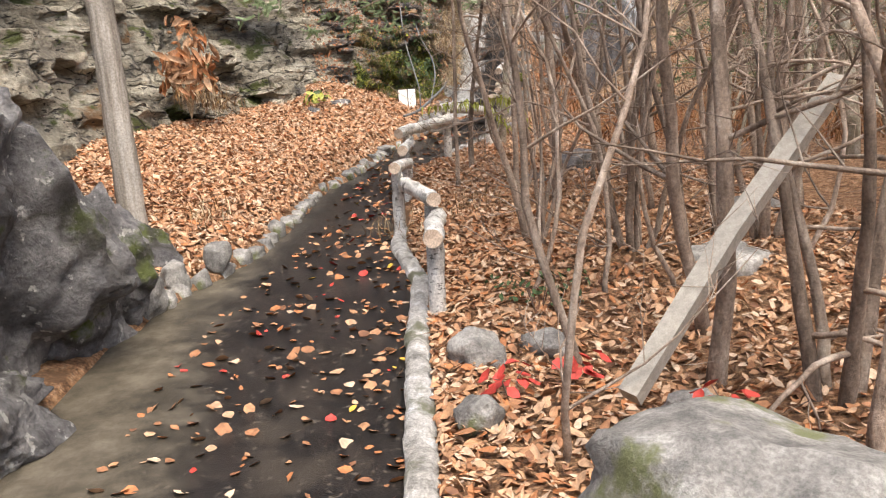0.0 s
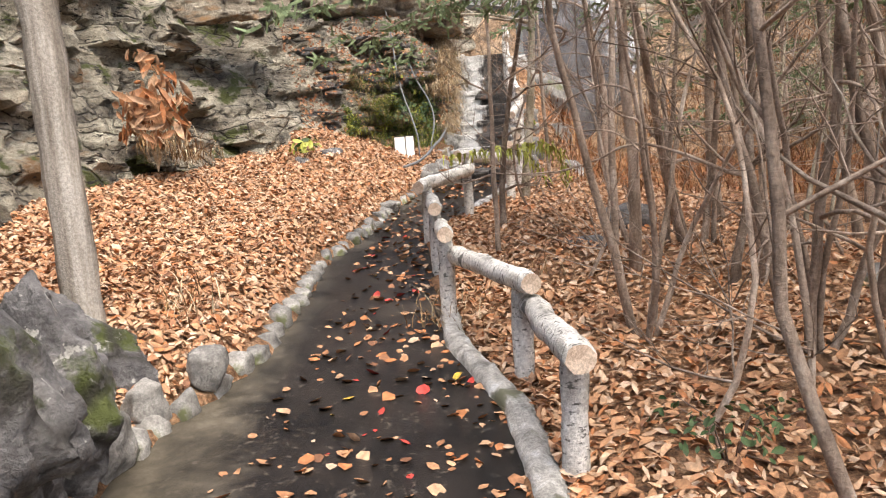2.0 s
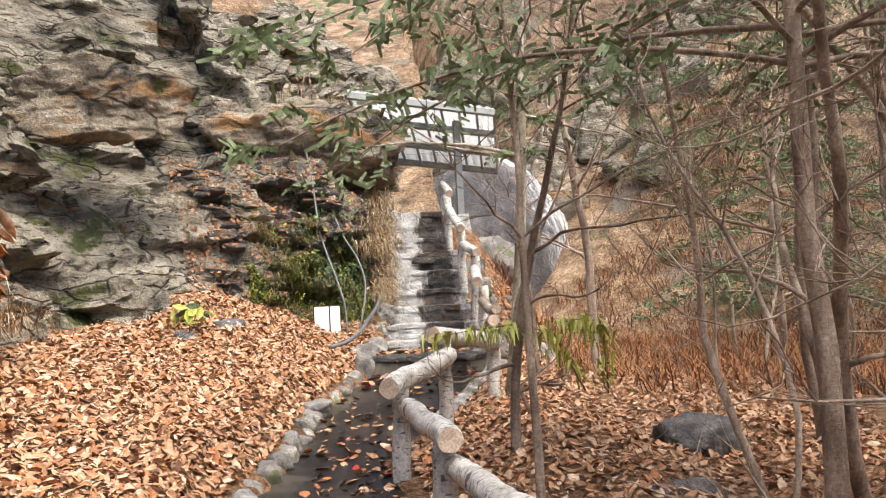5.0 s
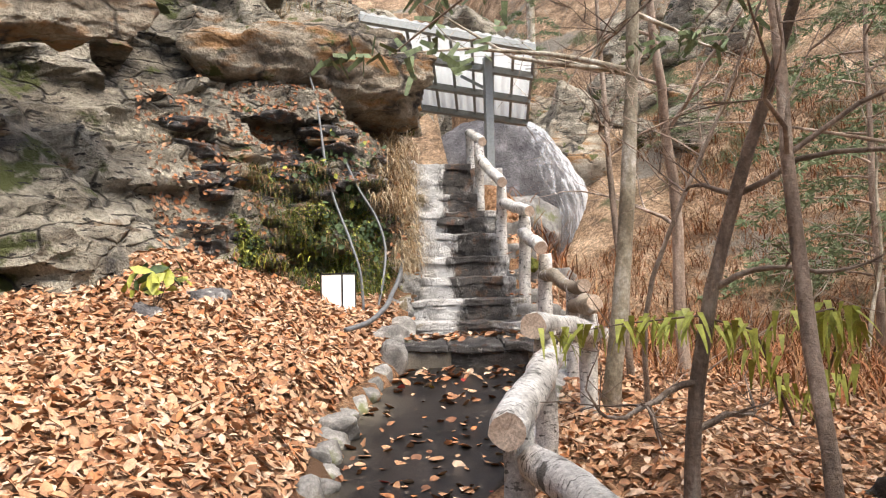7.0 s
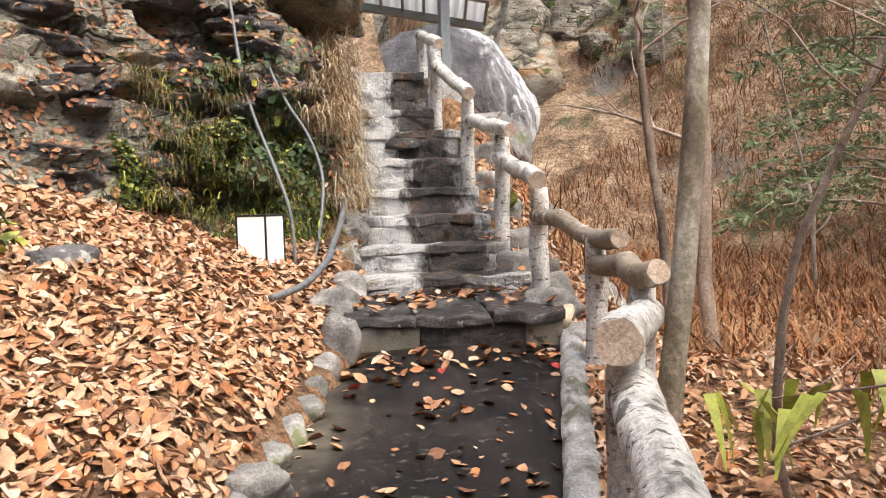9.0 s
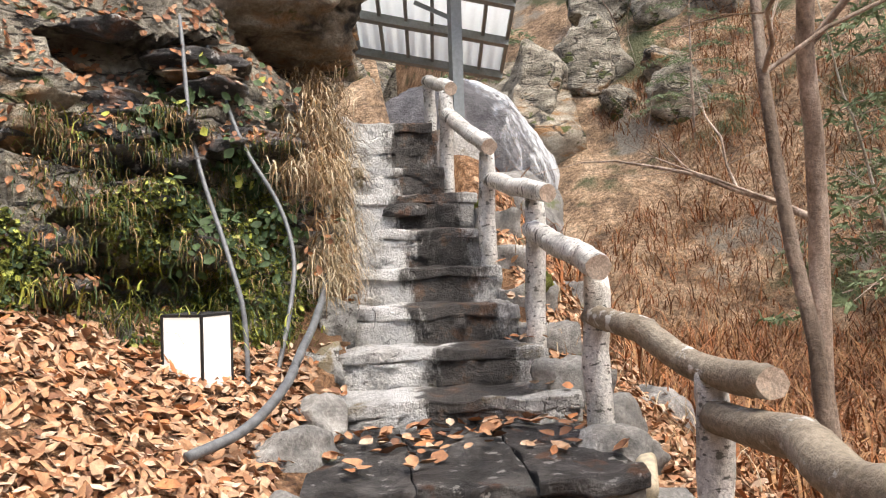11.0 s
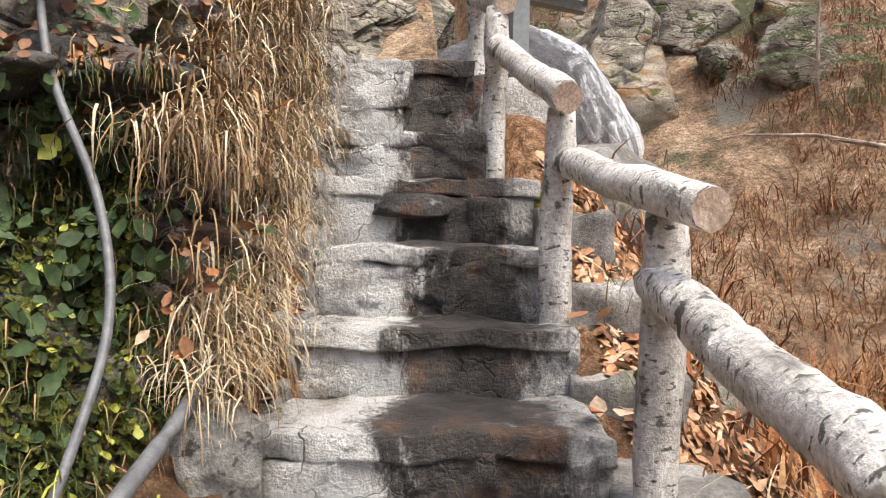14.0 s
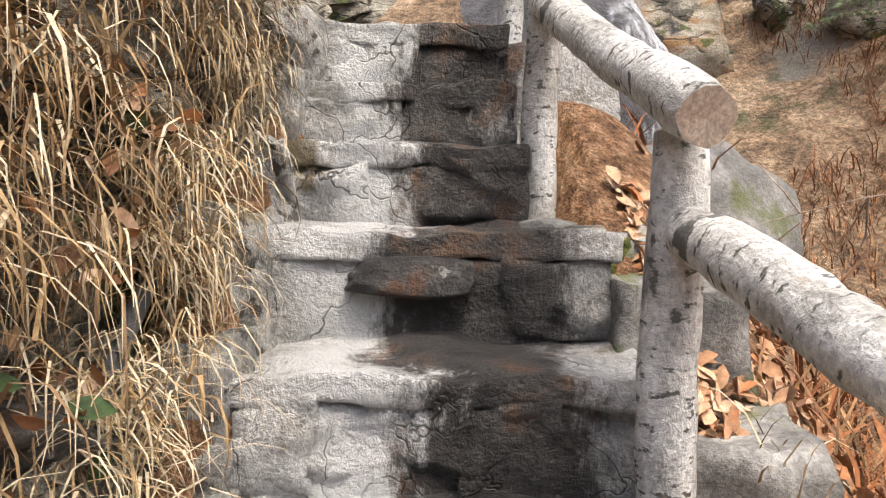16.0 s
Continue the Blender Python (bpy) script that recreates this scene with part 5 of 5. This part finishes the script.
# straw hanging over the bank left of the stairs, rooted up the slope
spots = []
for _ in range(90):
    k = rnd.random() ** 0.8
    yv = 15.5 + 1.95 * k
    spots.append((lerp_table(yv, [14.95, 15.8, 17.4], [0.46, 0.64, 0.97]) - abs(rnd.gauss(0, 0.11)), yv, lerp_table(yv, [14.95, 15.8, 17.4], [0.85, 1.45, 2.45]) + rnd.uniform(-0.1, 0.45)))
grass("dry_grass", spots, 26, 0.30, MAT_STRAW, "long dry golden straw hanging over the stair bank", 1.3, 0.004, 2.0, -1.0, 0.08, 0.7)
spots = [(rnd.uniform(1.0, 2.0), rnd.uniform(18.3, 19.5), 2.15) for _ in range(50)] + [(rnd.uniform(-1.2, 0.6), rnd.uniform(17.2, 18.4), rnd.uniform(3.6, 4.2)) for _ in range(50)]
grass("dry_grass", spots, 14, 0.4, MAT_STRAW, "dry straw on the bank above the stairs", 1.0)
spots = [(x, yv, land(x, yv)) for x, yv in ((-0.42, 7.75), (-0.45, 7.85), (-0.5, 8.15), (-1.95, 7.6), (-2.0, 7.8), (-2.05, 8.1), (1.75, 15.2), (1.95, 15.6), (2.0, 16.0), (2.05, 15.0), (1.9, 14.5), (2.2, 16.6), (2.3, 15.4), (0.1, 8.4), (0.35, 8.8), (1.7, 13.9), (2.0, 14.2))]
grass("dry_grass", spots, 26, 0.24, MAT_STRAW, "tufts of dry grass beside the path", 0.8)
spots = [(rnd.uniform(-0.95, 0.25), 0, 0) for _ in range(60)]
spots = [(x, 14.95 + 0.25 * x + rnd.uniform(-0.1, 0.7), 0) for x, _, _ in spots]
spots = [(x, yv, land(x, min(yv, 15)) + 0.1 + max(0, cliff_distance(x, yv)) * 1.4) for x, yv, _ in spots]
grass("green_grass", spots, 12, 0.2, [MAT_GREEN, MAT_YGREEN, MAT_MOSS], "green grass growing on the wet rock", 1.4, 0.005, 0.8, -1.2)
for x, yv, z, sx in ((1.85, 15.45, 0.98, 0.12), (1.95, 16.6, 1.5, 0.12)):
    tagged(rock("moss_cushion", (x, yv, z), (sx * 0.9, sx * 0.4, sx * 0.5), MAT_MOSS, int(abs(x) * 100) + 3, 4, 0.9, 30), "green moss cushion on wet rock", "moss", "moss on the rock")
# bracken on the slope right of the stairs and under the trees
pile = Pile()
for _ in range(8600):
    x, yv = rnd.uniform(2.2, 12), rnd.uniform(12.5, 26)
    if cliff_distance(x, yv) > -1 or x - right_x(yv) < 0.5 or (3.5 < x < 8.5 and yv > 23):
        continue
    z = land(x, yv)
    for _ in range(4):
        add_blade(pile, (x + rnd.gauss(0, 0.1), yv + rnd.gauss(0, 0.1), z), rnd.uniform(0.12, 0.6), rnd.uniform(0.1, 0.9), rnd.uniform(0, 6.28), rnd.uniform(0.004, 0.012), rnd.randrange(3), 0.8, 3)
tagged(pile.make("bracken", MAT_BRACKEN), "rusty brown bracken and dead stalks covering the slope", "bracken", kind="stuff")


# ---- broad-leaved plants ----
def leafy(name, at, n, size, height, spread, mats, label, category="plant", hang=0.4, width=0.25, stem=MAT_TWIG):
    rnd2 = random.Random(int(at[0] * 1000 + at[1] * 77))
    stems, leaves = Pile(), Pile()
    for i in range(n):
        th, ln = rnd2.uniform(0, 6.283), rnd2.uniform(0.3, 1.0)
        tip = Vector((math.cos(th) * spread * ln, math.sin(th) * spread * ln, height * rnd2.uniform(0.35, 1.0)))
        mid = Vector((tip.x * 0.4, tip.y * 0.4, tip.z * 0.75))
        if i % 8 == 0 and name != "ivy":
            v, f = tube_data([(0, 0, -0.05), mid, tip], [0.004, 0.003, 0.002], 4, False)
            stems.add(v, f)
        add_leaf(leaves, tip, size * rnd2.uniform(0.7, 1.2), (math.cos(th) * hang * 2, math.sin(th) * hang * 2, 1), rnd2, rnd2.randrange(len(mats)), width)
    ob = leaves.make(name, mats)
    if stems.f:
        tagged(child(stems.make("stems", [stem]), ob), kind="stuff")
    ob.location = at
    return tagged(ob, label, category)


DRY_BROAD = [MAT_LEAVES[1], MAT_LEAVES[2], MAT_LEAVES[5], MAT_LEAVES[0]]
leafy("withered_plant", (-2.9, 11.7, 0.75), 130, 0.22, 0.75, 0.34, DRY_BROAD, "withered broad-leaved plant with drooping orange tan leaves", hang=3.0, width=0.19, stem=MAT_STRAW[1])
leafy("withered_plant", (-2.95, 12.1, 1.35), 40, 0.16, 0.6, 0.25, DRY_BROAD, "withered broad-leaved plant with drooping orange tan leaves", hang=3.0, width=0.19, stem=MAT_STRAW[1])
grass("straw_tuft", [(-2.85, 11.7, 0.95), (-2.7, 11.75, 0.9), (-2.55, 11.9, 0.8)], 60, 0.45, MAT_STRAW, "pale straw drooping from the withered plant", 1.8, 0.006, 0.9, -1.3)
leafy("green_plant", (-1.5, 13.35, 0.7), 34, 0.13, 0.25, 0.22, [MAT_GREEN, MAT_YGREEN], "small green leafy plant by a rock", hang=0.7)
leafy("fern", (-1.7, 16.7, 2.6), 60, 0.09, 0.4, 0.25, [MAT_YGREEN, MAT_GREEN], "yellow green plant on the cliff ledge", hang=0.8)
leafy("green_shrub", (0.35, 5.75, -0.5), 90, 0.045, 0.25, 0.3, [MAT_GREEN], "low green shrub beside the railing", hang=0.5)


def hanging_sprig(pts, n, label):
    """A thin twig with narrow leaves hanging from it."""
    rnd2 = random.Random(int(pts[0][0] * 100))
    pts = [Vector(p) for p in pts]
    v, f = tube_data(pts, [0.007 - 0.0015 * i for i in range(len(pts))], 5, False)
    twig = mesh_ob("shrub_sprig", v, f, MAT_TWIG)
    pile = Pile()
    for _ in range(n):
        k = rnd2.uniform(0.3, len(pts) - 1.01)
        p = pts[int(k)].lerp(pts[int(k) + 1], k - int(k))
        add_blade(pile, p + Vector((rnd2.gauss(0, 0.04), rnd2.gauss(0, 0.05), rnd2.uniform(-0.02, 0.03))), rnd2.uniform(0.08, 0.13), rnd2.uniform(2.2, 3.0), rnd2.uniform(0, 6.28), rnd2.uniform(0.009, 0.016), 0, 0.2, 3)
    child(tagged(pile.make("leaves", [MAT_YGREEN]), "yellow green narrow leaves"), twig)
    return tagged(twig, label, "plant")


hanging_sprig([(0.95, 10.7, 0.25), (0.72, 10.6, 0.62), (0.45, 10.55, 0.68), (0.2, 10.6, 0.66), (0.0, 10.75, 0.62)], 110, "thin shrub with yellow green leaves hanging from a twig")
hanging_sprig([(1.2, 10.9, 0.2), (1.0, 10.5, 0.6), (0.8, 10.3, 0.7), (0.6, 10.25, 0.68)], 100, "thin shrub with yellow green leaves hanging from a twig")
for x, yv in ((0.35, 4.75), (0.02, 4.55), (0.8, 4.2)):
    leafy("maple_seedling", (x, yv, land(x, yv) + 0.0), 16, 0.07, 0.14, 0.13, [MAT_RED], "bright red maple leaves on a seedling", hang=0.4, width=0.45)

# ---- fallen leaves ----
rnd = random.Random(55)
pile = Pile()
n = 0
while n < 36000:
    yv = 5.5 + 9.6 * rnd.random()
    x = left_x(yv) - 0.12 - abs(rnd.random()) * 3.2
    if cliff_distance(x, yv) > 0.15 or x < -3.8:
        continue
    nrm = slope_normal(x, yv)
    add_dry_leaf(pile, (x, yv, land(x, yv) + rnd.uniform(0.004, 0.035)), rnd.uniform(0.03, 0.078), nrm, rnd, rnd.choices(range(6), (4, 6, 6, 3.5, 1.2, 1.5))[0])
    n += 1
tagged(pile.make("fallen_leaves", MAT_LEAVES), "thick carpet of dry brown fallen leaves on the bank", "leaves", kind="stuff")
pile = Pile()
n = 0
while n < 36000:
    yv = 2.6 + 14.2 * rnd.random()
    x = right_x(yv) + 0.14 + 3.6 * rnd.random() ** 1.5
    nrm = slope_normal(x, yv)
    add_dry_leaf(pile, (x, yv, land(x, yv) + rnd.uniform(0.004, 0.035)), rnd.uniform(0.03, 0.078), nrm, rnd, rnd.choices(range(6), (4, 6, 6, 3.5, 1.2, 1.5))[0])
    n += 1
tagged(pile.make("fallen_leaves", MAT_LEAVES), "dry brown fallen leaves under the trees", "leaves", kind="stuff")
pile = Pile()
for _ in range(1150):
    yv = rnd.uniform(1.5, 13.5)
    lx, rx = left_x(yv), right_x(yv)
    k = rnd.random()
    x = lx + (rx - lx) * (1 - 0.75 * k ** 1.4 if yv < 11 else k)
    add_leaf(pile, (x, yv, path_z(yv) + 0.014), rnd.uniform(0.02, 0.075), (0, 0.07, 1), rnd, rnd.choices(range(8), (5, 5, 3, 1.6, 1.2, 5, 1.2, 0.25))[0], 0.5)
for _ in range(170):
    yv = rnd.choice((rnd.uniform(13.2, 13.5), rnd.uniform(14.2, 14.5), rnd.uniform(13.7, 14.5)))
    x = rnd.uniform(left_x(yv), right_x(yv) + 0.1)
    add_leaf(pile, (x, yv, (path_z(yv) + 0.025) if yv < 13.5 else 0.40), rnd.uniform(0.04, 0.09), (0, 0, 1), rnd, rnd.choices(range(6), (4, 5, 4, 2, 3, 3))[0])
for i, (ty, tz) in enumerate(TREADS[:4]):
    for _ in range(12):
        add_leaf(pile, Vector((stair_mid(ty), ty, tz + 0.03)) + STAIR_X * rnd.choice((rnd.uniform(0.36, 0.6), rnd.uniform(-0.6, -0.45))) + STAIR_Y * rnd.uniform(0.05, 0.3), rnd.uniform(0.04, 0.09), (0, 0, 1), rnd, rnd.randrange(6))
tagged(pile.make("path_leaves", MAT_LEAVES + [MAT_RED, MAT_YELLOW]), "scattered fallen leaves lying on the wet path", "leaves", kind="stuff")
# wet black slabs of the seep beside the stairs
rnd = random.Random(71)
for i in range(42):
    x = rnd.uniform(-1.5, 0.45)
    up = rnd.random()
    yv = lerp_table(x, [-1.3, -0.5, 0.15, 0.5], [14.65, 15.0, 15.3, 15.75]) + 0.95 * up
    z = 1.0 + 1.55 * up + 0.1 * x
    s = rnd.uniform(0.2, 0.4)
    tagged(rock("seep_slab", (x, yv, z), (s, s * 0.75, s * 0.32), MAT_WET if rnd.random() < 0.75 else MAT_CLIFF_BROWN, 300 + i, 4, 0.35, rnd.uniform(-40, 40), 0.03, 0.3, True), "wet black slab of layered rock in the bank", "rock", "wet slabs of the bank")
spots = []
for _ in range(50):
    yv = rnd.uniform(15.4, 17.0)
    spots.append((lerp_table(yv, [15.0, 15.8, 17.0], [0.42, 0.74, 0.98]) - abs(rnd.gauss(0, 0.07)), yv, lerp_table(yv, [15.0, 15.8, 16.4, 17.0], [0.72, 1.12, 1.62, 2.15]) + rnd.uniform(-0.05, 0.15)))
grass("bank_straw", spots, 50, 0.2, [MAT_STRAW[1], MAT_STRAW[1], MAT_STRAW[0]], "matted pale straw beside the stone stairs", 1.2, 0.003, 2.0, -1.0, 0.06, 0.6)
pile = Pile()
for _ in range(80):
    yv = rnd.uniform(15.45, 16.5)
    x = lerp_table(yv, [15.0, 15.8, 17.0], [0.44, 0.70, 0.95]) - abs(rnd.gauss(0, 0.14))
    add_leaf(pile, (x, yv - 0.06, lerp_table(yv, [15.0, 15.8, 16.4, 17.0], [0.85, 1.25, 1.75, 2.25]) + rnd.uniform(-0.05, 0.16)), rnd.uniform(0.035, 0.065), (rnd.gauss(0.3, 0.6), -1.0, rnd.gauss(0.3, 0.5)), rnd, rnd.choices(range(6), (3, 4, 3, 2, 1, 3))[0], 0.3)
tagged(pile.make("withered_leaves", MAT_LEAVES), "large curled tan leaves hanging in the straw", "leaves", kind="stuff")


# ---- moss, ivy and litter growing on the wet rock beside the stairs ----
def bank_surface():
    verts, polys = [], []
    for ob in scene.objects:
        if ob.type == "MESH" and (ob.name == "cliff" or ob.name.startswith("seep_slab")):
            n, m = len(verts), ob.matrix_world if ob.name == "cliff" else ob.matrix_basis
            verts.extend(m @ v.co for v in ob.data.vertices)
            polys.extend(tuple(n + i for i in p.vertices) for p in ob.data.polygons)
    return BVHTree.FromPolygons(verts, polys)


BANK = bank_surface()


def on_bank(x, z):
    """The point of the rock face met by a level line from the path, and its normal."""
    at, nrm, _, _ = BANK.ray_cast(Vector((x * 0.75, 13.2, z + 0.12)), Vector((x * 0.25, 2.0, -0.12)).normalized(), 5.0)
    return (at, nrm if nrm is None or nrm.y < 0 else -nrm)


rnd = random.Random(83)
moss, tufts, ivy, litter = Pile(), Pile(), Pile(), Pile()
for _ in range(9000):
    x, z = rnd.uniform(-1.0, 0.5), rnd.uniform(0.65, 1.75)
    if noise.noise(Vector((x * 2.6, z * 2.6, 5))) < 0.0 + 0.45 * (z - 1.15):
        continue
    at, nrm = on_bank(x, z)
    if at is None:
        continue
    for _ in range(3):
        add_leaf(moss, at + nrm * rnd.uniform(0.0, 0.025) + Vector((rnd.gauss(0, 0.015), 0, rnd.gauss(0, 0.015))), rnd.uniform(0.014, 0.034), nrm + Vector((0, 0, 0.6)), rnd, rnd.choices((0, 1, 2), (6, 2, 1))[0], 0.4)
for _ in range(330):
    x, z = rnd.uniform(-0.85, 0.4), rnd.uniform(0.75, 1.9)
    at, nrm = on_bank(x, z)
    if at is None:
        continue
    for _ in range(9):
        add_blade(tufts, at + Vector((rnd.gauss(0, 0.03), 0, rnd.gauss(0, 0.02))), rnd.uniform(0.08, 0.2), rnd.uniform(0.4, 1.2), rnd.gauss(-1.5, 0.7), rnd.uniform(0.002, 0.004), rnd.randrange(3), 1.5)
for _ in range(1100):
    x, z = rnd.gauss(0.08, 0.26), rnd.gauss(1.58, 0.3)
    if noise.noise(Vector((x * 3.5, z * 3.5, 9))) < -0.05:
        continue
    at, nrm = on_bank(x, z)
    if at is None:
        continue
    add_leaf(ivy, at + nrm * rnd.uniform(0.02, 0.09), rnd.uniform(0.035, 0.075), nrm + Vector((0, -0.2, 0.5)), rnd, rnd.choices((0, 1), (40, 1))[0], 0.36)
for _ in range(2600):
    x, z = rnd.uniform(-1.7, 0.5), rnd.uniform(0.9, 2.9)
    at, nrm = on_bank(x, z)
    if at is None or nrm.z < 0.25 or (x > -0.5 and z < 1.7 and rnd.random() < 0.8):
        continue
    add_leaf(litter, at + nrm * 0.008, rnd.uniform(0.03, 0.062), nrm, rnd, rnd.choices(range(6), (5, 2, 0.6, 0.2, 8, 3))[0], 0.32)
tagged(moss.make("rock_moss", [MAT_MOSS, MAT_GREEN, MAT_YGREEN]), "bright green moss creeping over wet black rock", "moss", kind="stuff")
tagged(tufts.make("rock_grass", [MAT_GREEN, MAT_MOSS, MAT_STRAW[0]]), "thin green grass hanging from wet rock", "grass", kind="stuff")
tagged(ivy.make("rock_ivy", [MAT_GREEN, MAT_YGREEN]), "dark green leaves of creepers on wet rock", "ivy", kind="stuff")
tagged(litter.make("rock_leaves", MAT_LEAVES), "brown leaves lodged on the ledges of the bank", "leaves", kind="stuff")
